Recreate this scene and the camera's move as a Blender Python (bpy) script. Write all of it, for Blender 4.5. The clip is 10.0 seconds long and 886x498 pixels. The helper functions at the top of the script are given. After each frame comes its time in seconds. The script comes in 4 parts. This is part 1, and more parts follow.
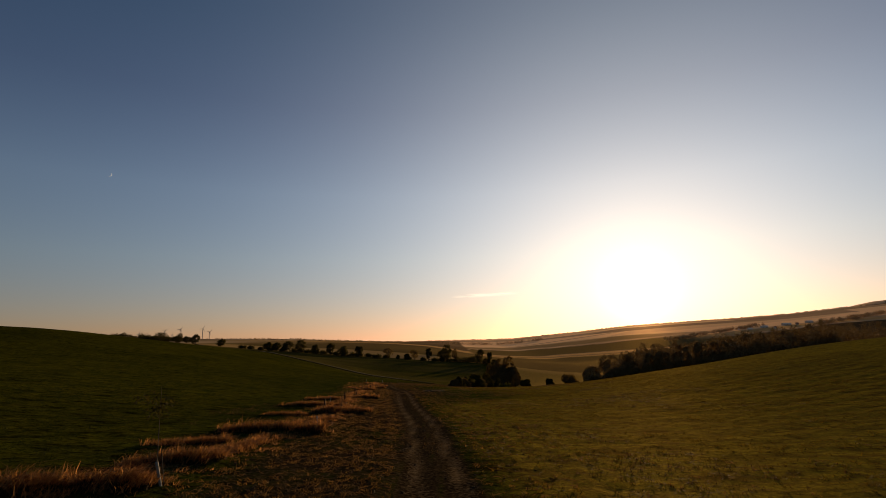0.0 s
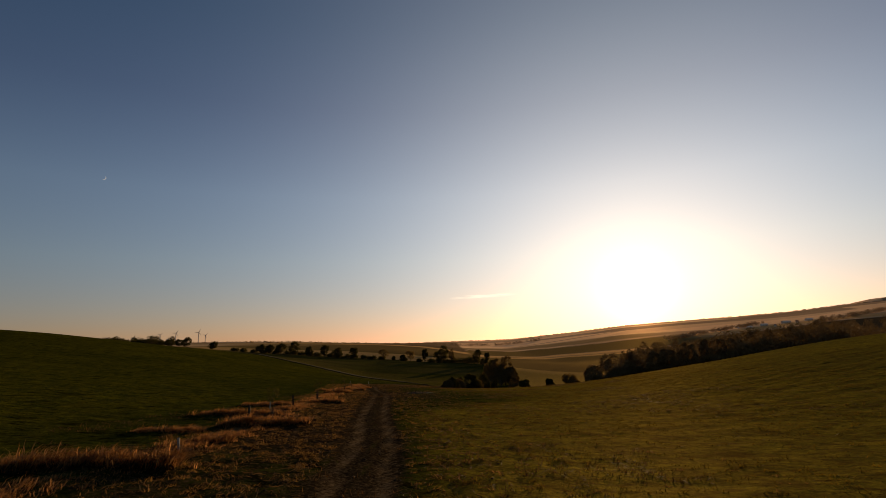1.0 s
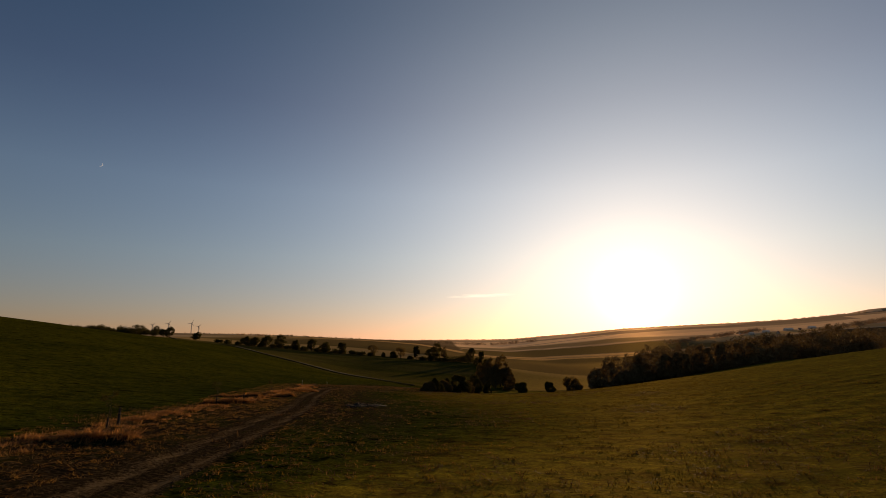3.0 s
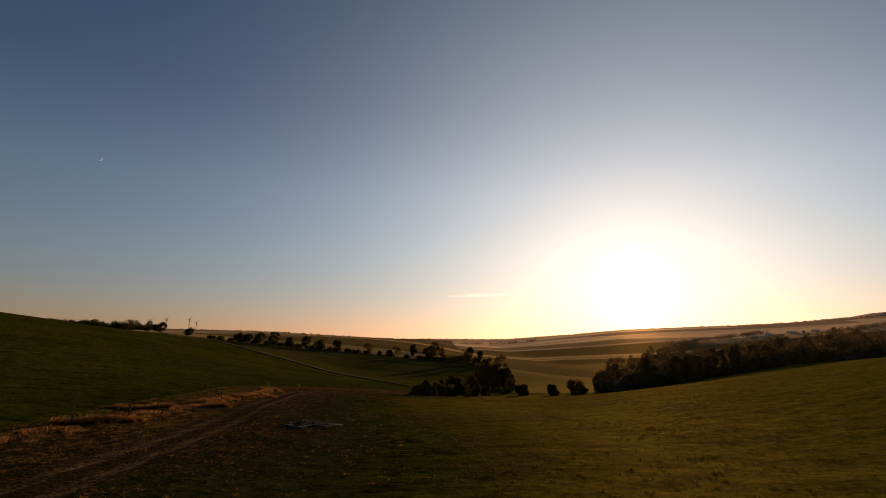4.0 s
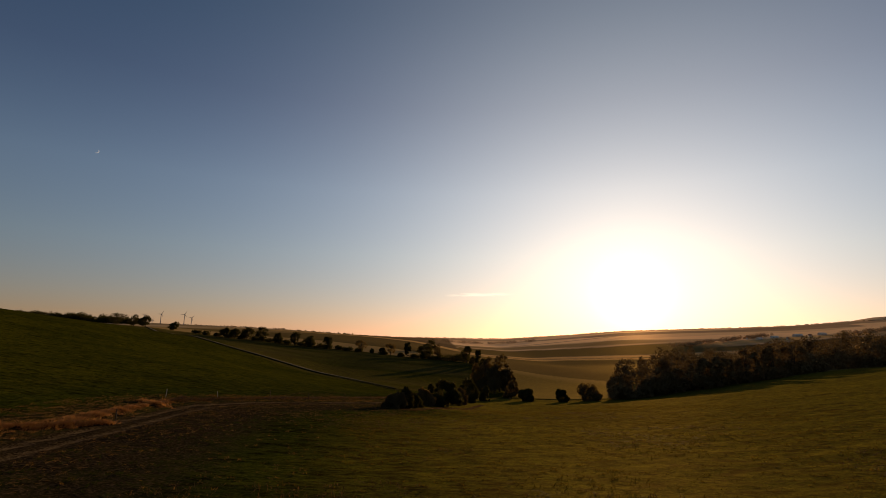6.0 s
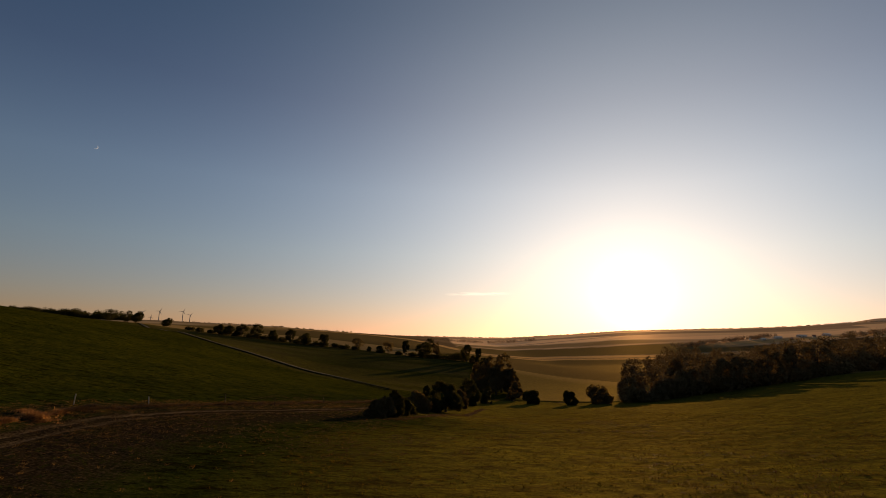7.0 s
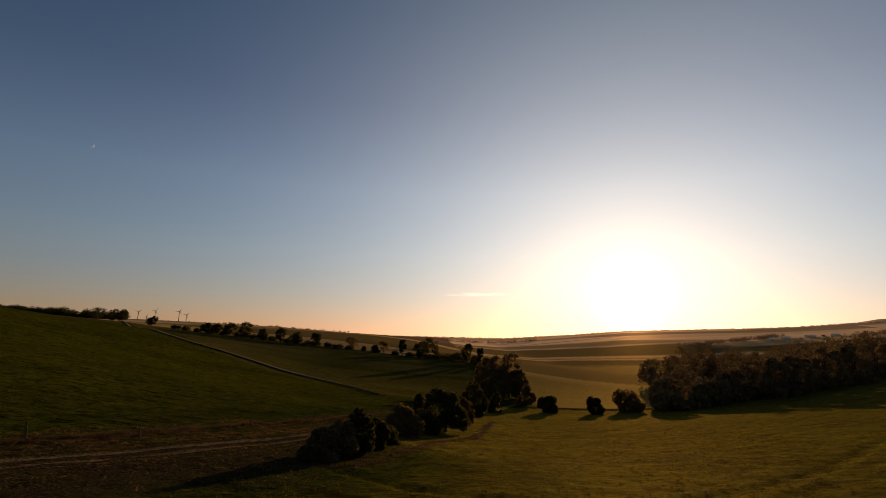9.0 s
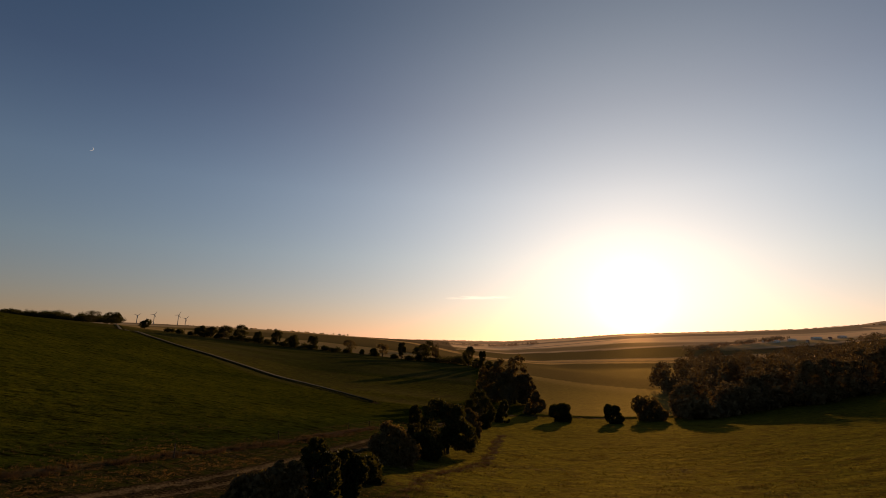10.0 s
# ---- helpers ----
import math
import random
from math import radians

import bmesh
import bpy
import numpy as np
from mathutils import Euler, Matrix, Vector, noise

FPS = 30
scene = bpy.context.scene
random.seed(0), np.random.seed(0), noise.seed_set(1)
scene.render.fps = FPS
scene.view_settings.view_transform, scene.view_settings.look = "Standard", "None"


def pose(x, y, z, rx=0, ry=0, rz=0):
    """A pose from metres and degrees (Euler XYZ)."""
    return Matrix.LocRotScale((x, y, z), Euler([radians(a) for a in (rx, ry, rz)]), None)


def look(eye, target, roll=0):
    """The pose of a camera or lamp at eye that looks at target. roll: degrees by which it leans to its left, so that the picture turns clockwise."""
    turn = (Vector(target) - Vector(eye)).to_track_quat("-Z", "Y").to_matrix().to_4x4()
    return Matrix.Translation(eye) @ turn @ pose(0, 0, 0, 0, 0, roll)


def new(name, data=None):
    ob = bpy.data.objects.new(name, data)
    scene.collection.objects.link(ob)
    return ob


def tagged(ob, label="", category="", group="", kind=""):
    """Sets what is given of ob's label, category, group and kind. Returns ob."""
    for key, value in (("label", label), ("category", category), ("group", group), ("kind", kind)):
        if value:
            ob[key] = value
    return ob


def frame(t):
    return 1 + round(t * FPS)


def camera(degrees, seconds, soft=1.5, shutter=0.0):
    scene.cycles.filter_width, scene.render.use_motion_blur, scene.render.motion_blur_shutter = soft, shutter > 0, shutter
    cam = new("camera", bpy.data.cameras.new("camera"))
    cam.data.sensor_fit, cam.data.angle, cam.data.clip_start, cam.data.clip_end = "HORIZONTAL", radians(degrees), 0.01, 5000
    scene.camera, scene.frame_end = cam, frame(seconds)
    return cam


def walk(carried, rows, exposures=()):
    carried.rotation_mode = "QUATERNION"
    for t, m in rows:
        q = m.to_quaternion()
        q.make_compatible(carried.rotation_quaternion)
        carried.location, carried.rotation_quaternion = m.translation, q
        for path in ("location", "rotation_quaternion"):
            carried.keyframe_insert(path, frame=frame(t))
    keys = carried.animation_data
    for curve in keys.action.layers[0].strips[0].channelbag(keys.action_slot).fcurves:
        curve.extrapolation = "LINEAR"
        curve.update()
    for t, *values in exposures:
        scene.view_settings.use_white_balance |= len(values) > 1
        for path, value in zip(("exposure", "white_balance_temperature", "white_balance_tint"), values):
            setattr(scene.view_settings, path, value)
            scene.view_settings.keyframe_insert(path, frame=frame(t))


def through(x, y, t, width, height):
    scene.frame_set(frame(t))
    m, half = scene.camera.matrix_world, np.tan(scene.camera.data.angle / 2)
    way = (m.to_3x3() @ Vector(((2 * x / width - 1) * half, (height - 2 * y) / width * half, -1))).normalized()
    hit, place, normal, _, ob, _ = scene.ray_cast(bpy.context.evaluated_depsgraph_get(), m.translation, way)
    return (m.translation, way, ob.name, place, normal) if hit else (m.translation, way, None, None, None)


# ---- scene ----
cam = camera(82.12, 10.0, 0.75)
PATH = [
    (0.0, pose(-0.96, 2.06, 11.75, 100.305, 1.627, 0.807)),
    (0.5, pose(-0.05, 10.00, 10.94, 100.427, 2.000, 0.803)),
    (1.0, pose(0.91, 17.25, 10.31, 100.470, 2.132, 0.595)),
    (1.5, pose(1.90, 24.78, 9.82, 100.397, 1.755, 0.377)),
    (2.0, pose(2.87, 32.93, 9.44, 100.334, 1.439, 0.230)),
    (2.5, pose(3.82, 41.62, 9.14, 100.311, 0.977, 0.183)),
    (4.0, pose(6.30, 68.69, 8.46, 100.190, -0.152, 0.064)),
    (4.5, pose(6.97, 77.45, 8.24, 100.118, -0.396, -0.008)),
    (5.0, pose(7.54, 86.01, 7.99, 100.097, -0.615, -0.096)),
    (5.5, pose(8.03, 94.44, 7.72, 100.105, -0.756, -0.137)),
    (7.0, pose(8.93, 119.91, 6.66, 99.966, -1.223, -0.203)),
    (7.5, pose(9.08, 128.57, 6.24, 99.932, -1.347, -0.225)),
    (8.0, pose(9.17, 137.21, 5.81, 99.932, -1.340, -0.234)),
    (8.5, pose(9.21, 145.69, 5.38, 99.970, -1.288, -0.254)),
    (9.0, pose(9.23, 153.93, 4.97, 100.037, -1.273, -0.277)),
    (9.5, pose(9.23, 162.05, 4.62, 100.184, -1.094, -0.245)),
    (10.0, pose(9.25, 170.60, 4.35, 100.400, -1.139, -0.208)),
]
walk(cam, PATH, [(0.0, 0.0, 7600, 16), (10.0, 0.0, 7600, 16)])

# ---- sky, sun and exposure ----
SUN_AZ, SUN_EL = radians(20.5), radians(4.9)
SUN_DIR = Vector((math.sin(SUN_AZ) * math.cos(SUN_EL), math.cos(SUN_AZ) * math.cos(SUN_EL), math.sin(SUN_EL)))

world = bpy.data.worlds.new("evening_sky")
scene.world = world
world.use_nodes = True
wn, wl = world.node_tree.nodes, world.node_tree.links
wn.clear()
w_out = wn.new("ShaderNodeOutputWorld")
w_bg = wn.new("ShaderNodeBackground")
w_sky = wn.new("ShaderNodeTexSky")
w_sky.sky_type = "NISHITA"
w_sky.sun_disc = False
w_sky.sun_elevation = SUN_EL
w_sky.sun_rotation = SUN_AZ
w_sky.altitude = 300
w_sky.air_density = 1.0
w_sky.dust_density = 0.35
w_sky.ozone_density = 2.0
w_bg.inputs["Strength"].default_value = 0.10
# the aureole of forward-scattered light in the haze round the sun
w_tc = wn.new("ShaderNodeTexCoord")
w_dot = wn.new("ShaderNodeVectorMath")
w_dot.operation = "DOT_PRODUCT"
w_dot.inputs[1].default_value = SUN_DIR
wl.new(w_tc.outputs["Generated"], w_dot.inputs[0])


def w_math(op, a, b):
    n = wn.new("ShaderNodeMath")
    n.operation = op
    for i, v in enumerate((a, b)):
        if isinstance(v, (int, float)):
            n.inputs[i].default_value = v
        else:
            wl.new(v, n.inputs[i])
    return n.outputs[0]


w_cos = w_math("MAXIMUM", w_dot.outputs["Value"], 0.0)
# fine dust in the high air turns the blue a little towards violet
w_dust = wn.new("ShaderNodeMix")
w_dust.data_type, w_dust.blend_type = "RGBA", "MULTIPLY"
w_dust.inputs["Factor"].default_value = 1.0
w_hgt = wn.new("ShaderNodeSeparateXYZ")
wl.new(w_tc.outputs["Generated"], w_hgt.inputs[0])
w_low = wn.new("ShaderNodeValToRGB")
AIR = ((0.0, (0.74, 0.60, 0.88)), (0.07, (0.85, 0.76, 1.0)), (0.16, (0.99, 0.95, 1.12)), (0.28, (1.03, 1.02, 1.19)), (0.43, (0.72, 0.76, 0.97)), (0.56, (0.58, 0.72, 0.92)))
while len(w_low.color_ramp.elements) < len(AIR):
    w_low.color_ramp.elements.new(0.5)
for stop, (height, colour) in zip(w_low.color_ramp.elements, AIR):
    stop.position, stop.color = height, (*colour, 1)
wl.new(w_math("ABSOLUTE", w_hgt.outputs["Z"], 0.0), w_low.inputs["Fac"])
wl.new(w_low.outputs["Color"], w_dust.inputs["B"])
wl.new(w_sky.outputs["Color"], w_dust.inputs["A"])
halo = w_dust.outputs["Result"]
for power, amount, tint in ((900, 6.5, (1.0, 0.96, 0.84)), (160, 1.1, (1.0, 0.95, 0.80)), (12, 2.2, (0.93, 1.03, 0.92)), (6, 2.1, (0.96, 1.0, 0.99))):
    lobe = w_math("MULTIPLY", w_math("POWER", w_cos, float(power)), amount)
    n = wn.new("ShaderNodeMix")
    n.data_type, n.blend_type = "RGBA", "MULTIPLY"
    n.inputs["Factor"].default_value = 1.0
    n.inputs["A"].default_value = (*tint, 1)
    wl.new(lobe, n.inputs["B"])
    add = wn.new("ShaderNodeMix")
    add.data_type, add.blend_type = "RGBA", "ADD"
    add.inputs["Factor"].default_value = 1.0
    wl.new(halo, add.inputs["A"])
    wl.new(n.outputs["Result"], add.inputs["B"])
    halo = add.outputs["Result"]
# the dusty haze low over the whole horizon
w_up = wn.new("ShaderNodeSeparateXYZ")
wl.new(w_tc.outputs["Generated"], w_up.inputs[0])
haze = w_math("MULTIPLY", w_math("POWER", w_math("SUBTRACT", 1.0, w_math("ABSOLUTE", w_up.outputs["Z"], 0.0)), 22.0), w_math("ADD", w_math("MULTIPLY", w_math("POWER", w_cos, 3.0), 2.7), 0.45))
n = wn.new("ShaderNodeMix")
n.data_type, n.blend_type = "RGBA", "MULTIPLY"
n.inputs["Factor"].default_value = 1.0
n.inputs["A"].default_value = (1.0, 0.50, 0.40, 1)
wl.new(haze, n.inputs["B"])
add = wn.new("ShaderNodeMix")
add.data_type, add.blend_type = "RGBA", "ADD"
add.inputs["Factor"].default_value = 1.0
wl.new(halo, add.inputs["A"])
wl.new(n.outputs["Result"], add.inputs["B"])
halo = add.outputs["Result"]
# a thin streak of high cloud low over the horizon
w_map = wn.new("ShaderNodeMapping")
w_map.inputs["Location"].default_value = (0, 0, 0)
w_map.inputs["Scale"].default_value = (26, 26, 260)
wl.new(w_tc.outputs["Generated"], w_map.inputs["Vector"])
w_noise = wn.new("ShaderNodeTexNoise")
w_noise.inputs["Scale"].default_value = 1.0
w_noise.inputs["Detail"].default_value = 5.0
wl.new(w_map.outputs["Vector"], w_noise.inputs["Vector"])
w_sep = wn.new("ShaderNodeSeparateXYZ")
wl.new(w_tc.outputs["Generated"], w_sep.inputs[0])
CLOUD_X, CLOUD_Z = 0.073, 0.0870
c_x = w_math("DIVIDE", w_math("SUBTRACT", w_sep.outputs["X"], CLOUD_X), 0.072)
c_tilt = w_math("MULTIPLY", w_math("SUBTRACT", w_sep.outputs["X"], CLOUD_X), 0.03)
c_z = w_math("DIVIDE", w_math("SUBTRACT", w_math("SUBTRACT", w_sep.outputs["Z"], CLOUD_Z), c_tilt), 0.0050)
c_r = w_math("ADD", w_math("MULTIPLY", c_x, c_x), w_math("MULTIPLY", c_z, c_z))
c_in = w_math("MAXIMUM", w_math("SUBTRACT", 1.0, c_r), 0.0)
c_in = w_math("MULTIPLY", c_in, w_math("GREATER_THAN", w_sep.outputs["Y"], 0.0))
c_n = w_math("MAXIMUM", w_math("MULTIPLY", w_math("SUBTRACT", w_noise.outputs["Fac"], 0.42), 3.2), 0.0)
c_amt = w_math("MULTIPLY", w_math("MULTIPLY", c_in, c_n), 1.8)
cl = wn.new("ShaderNodeMix")
cl.data_type, cl.blend_type = "RGBA", "ADD"
wl.new(w_math("MINIMUM", c_amt, 1.0), cl.inputs["Factor"])
wl.new(halo, cl.inputs["A"])
cl.inputs["B"].default_value = (2.6, 2.1, 1.4, 1)
wl.new(cl.outputs["Result"], w_bg.inputs["Color"])
wl.new(w_bg.outputs[0], w_out.inputs["Surface"])

sun = new("sun", bpy.data.lights.new("sun", "SUN"))
sun.data.energy = 5.0
sun.data.angle = radians(0.6)
sun.data.color = (1.0, 0.74, 0.44)
sun.matrix_world = look((0, 0, 0), tuple(-SUN_DIR))


# ---- materials ----
def material(name):
    m = bpy.data.materials.new(name)
    m.use_nodes = True
    t = m.node_tree
    return m, t.nodes, t.links, t.nodes["Principled BSDF"], t.nodes["Material Output"]


def noise_node(n, l, scale, detail=4.0, vec=None, rough=0.55):
    x = n.new("ShaderNodeTexNoise")
    x.inputs["Scale"].default_value, x.inputs["Detail"].default_value = scale, detail
    x.inputs["Roughness"].default_value = rough
    if vec is None:
        vec = n.new("ShaderNodeNewGeometry").outputs["Position"]
    l.new(vec, x.inputs["Vector"])
    return x.outputs["Fac"]


def ramp(n, l, fac, stops):
    r = n.new("ShaderNodeValToRGB")
    e = r.color_ramp.elements
    while len(e) < len(stops):
        e.new(0.5)
    for el, (p, c) in zip(e, stops):
        el.position, el.color = p, (*c, 1)
    l.new(fac, r.inputs["Fac"])
    return r.outputs["Color"]


def blend(n, l, fac, a, b, mode="MIX"):
    x = n.new("ShaderNodeMix")
    x.data_type, x.blend_type = "RGBA", mode
    for key, v in (("Factor", fac), ("A", a), ("B", b)):
        s = x.inputs[key]
        if isinstance(v, (int, float)):
            s.default_value = v
        elif isinstance(v, tuple):
            s.default_value = (*v, 1)
        else:
            l.new(v, s)
    return x.outputs["Result"]


def bump_node(n, l, height, strength, distance, bsdf):
    b = n.new("ShaderNodeBump")
    b.inputs["Strength"].default_value, b.inputs["Distance"].default_value = strength, distance
    l.new(height, b.inputs["Height"])
    l.new(b.outputs["Normal"], bsdf.inputs["Normal"])
    return b.outputs["Normal"]


def simple(name, low, high, scale, rough=0.85, bump=0.3, dist=0.01, metal=0.0, obj=True):
    """A plain surface with grain at two sizes and a little change from piece to piece."""
    m, n, l, bsdf, _ = material(name)
    vec = n.new("ShaderNodeTexCoord").outputs["Object"]
    f = noise_node(n, l, scale, 6, vec)
    g = noise_node(n, l, scale * 0.12, 2, vec)
    c = blend(n, l, 0.35, ramp(n, l, f, ((0.3, low), (0.7, high))), ramp(n, l, g, ((0.35, low), (0.65, high))))
    info = n.new("ShaderNodeObjectInfo").outputs["Random"]
    c = blend(n, l, 0.25, c, ramp(n, l, info, ((0.0, low), (1.0, high))))
    l.new(c, bsdf.inputs["Base Color"])
    bsdf.inputs["Roughness"].default_value, bsdf.inputs["Metallic"].default_value = rough, metal
    bsdf.inputs["Specular IOR Level"].default_value = 0.5 if rough < 0.6 else 0.08
    bump_node(n, l, f, bump, dist, bsdf)
    return m


def leafy(name, low, high, through, share, patch=0.6, rough=0.75, gloss=0.03, haze_sheen=0.0, haze_tint=(0.9, 0.6, 0.3)):
    """Thin leaves or blades: they scatter light back and let part of it through; a tinted gloss can stand in for haze.
    """
    m, n, l, bsdf, out = material(name)
    island = n.new("ShaderNodeNewGeometry").outputs["Random Per Island"]
    c = ramp(n, l, island, ((0.0, low), (0.55, high), (1.0, tuple(v * 1.25 for v in high))))
    info = n.new("ShaderNodeObjectInfo").outputs["Random"]
    tone = ramp(n, l, info, ((0.0, (0.75, 0.75, 0.75)), (1.0, (1.1, 1.05, 1.0))))
    c = blend(n, l, 1.0, c, tone, "MULTIPLY")
    big = noise_node(n, l, patch, 3)
    c = blend(n, l, 1.0, c, ramp(n, l, big, ((0.3, (0.7, 0.7, 0.68)), (0.7, (1.15, 1.1, 1.05)))), "MULTIPLY")
    l.new(c, bsdf.inputs["Base Color"])
    bsdf.inputs["Roughness"].default_value = rough
    bsdf.inputs["Specular IOR Level"].default_value = gloss
    tr = n.new("ShaderNodeBsdfTranslucent")
    l.new(blend(n, l, 1.0, c, through, "MULTIPLY"), tr.inputs["Color"])
    mix = n.new("ShaderNodeMixShader")
    mix.inputs[0].default_value = share
    l.new(bsdf.outputs[0], mix.inputs[1])
    l.new(tr.outputs[0], mix.inputs[2])
    last = mix
    if haze_sheen:
        gl = n.new("ShaderNodeBsdfGlossy")
        gl.inputs["Color"].default_value, gl.inputs["Roughness"].default_value = (*haze_tint, 1), 0.62
        last = n.new("ShaderNodeMixShader")
        last.inputs[0].default_value = haze_sheen
        l.new(mix.outputs[0], last.inputs[1])
        l.new(gl.outputs[0], last.inputs[2])
    l.new(last.outputs[0], out.inputs["Surface"])
    return m


M_BARK = simple("bark", (0.035, 0.026, 0.018), (0.10, 0.075, 0.05), 9.0, 0.9, 0.8, 0.03)
M_LEAF = leafy("broad_leaves", (0.022, 0.024, 0.008), (0.042, 0.043, 0.014), (2.0, 1.55, 0.7), 0.32)
# the next three put haze into a paler brown and a tinted gloss
M_LEAF_DRY = leafy("hazed_brown_leaves", (0.052, 0.041, 0.018), (0.084, 0.066, 0.028), (1.9, 1.45, 0.7), 0.4, 0.6, 0.75, 0.03, 0.08, (0.7, 0.44, 0.22))
M_WOODS = leafy("hazed_woodland_leaves", (0.104, 0.074, 0.030), (0.120, 0.086, 0.036), (1.3, 1.05, 0.75), 0.24, 0.03, 0.9, 0.03, 0.13, (0.78, 0.50, 0.25))
M_COPSE = leafy("hazed_distant_leaves", (0.060, 0.048, 0.026), (0.085, 0.066, 0.036), (1.5, 1.25, 0.8), 0.40, 0.02, 0.9, 0.03, 0.45, (0.85, 0.56, 0.30))
M_GRASS = leafy("meadow_grass", (0.008, 0.015, 0.003), (0.024, 0.031, 0.006), (1.6, 1.5, 0.5), 0.42, 0.25)
# paler and golder than meadow_grass, partly for the glare towards the sun
M_MEADOW = leafy("dry_meadow_grass", (0.009, 0.011, 0.003), (0.072, 0.058, 0.015), (1.7, 1.3, 0.5), 0.5, 0.25)
M_STRAW = leafy("dry_grass", (0.12, 0.064, 0.027), (0.40, 0.235, 0.105), (1.5, 1.15, 0.78), 0.62, 0.9)
M_POST = simple("weathered_post", (0.022, 0.015, 0.009), (0.062, 0.044, 0.028), 30.0, 0.85, 0.6, 0.006)
M_TUBE = simple("pale_plastic_guard", (0.17, 0.155, 0.125), (0.27, 0.25, 0.21), 12.0, 0.6, 0.1, 0.002)
M_STEEL = simple("white_coated_steel", (0.26, 0.26, 0.26), (0.34, 0.34, 0.33), 0.6, 0.65, 0.05, 0.01)
M_WALL = simple("rendered_wall", (0.62, 0.49, 0.36), (0.76, 0.61, 0.46), 1.5, 0.9, 0.2, 0.01)
M_ROOF = simple("tiled_roof", (0.22, 0.09, 0.06), (0.34, 0.16, 0.10), 3.0, 0.8, 0.4, 0.03)
M_SHEET = simple("pale_metal_roof", (0.76, 0.64, 0.50), (0.88, 0.76, 0.60), 1.0, 0.7, 0.05, 0.01)
M_PANE = simple("dark_window", (0.02, 0.02, 0.025), (0.05, 0.05, 0.06), 2.0, 0.15, 0.0, 0.001)
M_STICK = simple("bleached_branch", (0.07, 0.038, 0.018), (0.24, 0.14, 0.07), 18.0, 0.95, 0.5, 0.006)
M_ASH = simple("dark_heap_soil", (0.002, 0.0015, 0.001), (0.006, 0.004, 0.002), 5.0, 0.95, 0.9, 0.05)
for node in M_ASH.node_tree.nodes:
    if node.type == "BSDF_PRINCIPLED":
        node.inputs["Specular IOR Level"].default_value = 0.08
M_CLOD = simple("dry_earth_clod", (0.014, 0.009, 0.005), (0.046, 0.031, 0.017), 6.0, 0.95, 0.6, 0.02)
M_STALK = leafy("dead_stalks", (0.030, 0.020, 0.009), (0.115, 0.074, 0.034), (1.4, 1.1, 0.7), 0.35, 0.5)
M_WEED = leafy("half_dead_weeds", (0.018, 0.013, 0.005), (0.125, 0.084, 0.036), (1.5, 1.2, 0.7), 0.45, 1.2)
M_LANE = simple("pale_lane_gravel", (0.060, 0.042, 0.021), (0.125, 0.086, 0.046), 0.6, 0.95, 0.5, 0.05)
M_VERGE = leafy("rank_verge_grass", (0.010, 0.015, 0.004), (0.030, 0.034, 0.010), (1.6, 1.3, 0.6), 0.35, 0.2)
M_SHADE_STEM = leafy("shade_dark_stems", (0.010, 0.006, 0.003), (0.032, 0.019, 0.009), (1.2, 1.0, 0.7), 0.15, 0.5)


# ---- the lie of the land ----
LAND_X = np.array([-900, -420, -180, -70, -20, 30, 90, 145, 220, 520, 900.0])
LAND_Y = np.array([-80, 50, 120, 190, 250, 330, 430, 600, 950.0])
LAND_Z = np.array([
    [33.7, 28.5, 22.2, 16.1, 12.3, 10.2, 10.6, 11.4, 12.5, 16.2, 20.6],
    [41, 27.7, 18.3, 11.0, 5.95, 4.1, 8.6, 11.8, 14.0, 17.4, 19.6],
    [43.4, 28, 16, 7.0, 1.8, 0.9, 7.0, 11.2, 14.0, 17.4, 19.7],
    [42.9, 28.7, 16.1, 3.6, -2.8, -4.9, 1.2, 8.0, 11.5, 15.3, 18.1],
    [41.3, 30, 16, 0.5, -6.9, -11.8, -6.2, 1.2, 7.5, 12.7, 16.6],
    [41.7, 30.7, 13, -7, -13.9, -17.8, -16.9, -9.0, -0.2, 7.3, 14.5],
    [40.9, 30.6, 10.2, -12.1, -16.9, -20.8, -22.1, -19.5, -9.5, 1.5, 11.1],
    [39.3, 26.1, 1.6, -8.5, -13.1, -15.3, -20.4, -21.0, -19.6, -4.2, 5.7],
    [27.7, 16.3, 9.3, 1, -6.6, -16.2, -25.3, -29.0, -33.2, -17.8, -2.7],
])
# the far ridge all round: bearing in degrees from the way ahead, and how high it stands over the eye in degrees
RIDGE_AZ = np.array([-180, -60, -40, -29, -23, -17, -11, -5, 0, 7, 13.4, 19, 25, 30, 34, 38.4, 42, 70, 180.0])
RIDGE_EL = np.array([0.5, 0.6, 0.9, 1.05, 0.90, 0.74, 0.40, 0.17, 0.15, 0.15, 0.62, 1.12, 1.38, 1.55, 1.75, 2.12, 2.25, 1.5, 0.5])
RIDGE_R = 3600.0
TRACK = ((-0.6, -60), (-0.8, 8), (-1.4, 22), (-2.4, 34), (-3.6, 48), (-6.2, 66), (-10.6, 104), (-14, 122), (-16.8, 136), (-18.8, 150), (-20.8, 162), (-21.4, 170),
         (-20, 177), (-17, 184.5), (-13.4, 191.5), (-9.2, 201), (-6, 209), (-3, 222), (0.2, 242), (5, 272), (14, 310), (28, 340), (51, 346), (66, 343), (120, 352), (180, 362))
DRY_ROW = ((-18, 8), (-14, 20), (-12.8, 26), (-12.2, 33), (-12.5, 40), (-12.2, 47), (-12, 53), (-13.6, 60), (-14.2, 68), (-15, 77), (-16.8, 90), (-18.2, 105), (-19.6, 118), (-21, 129), (-21.8, 140), (-23, 150), (-24.5, 163),
           (-25.5, 174), (-21.5, 187), (-15, 206), (-9.5, 222), (-5.5, 240), (-1, 266))
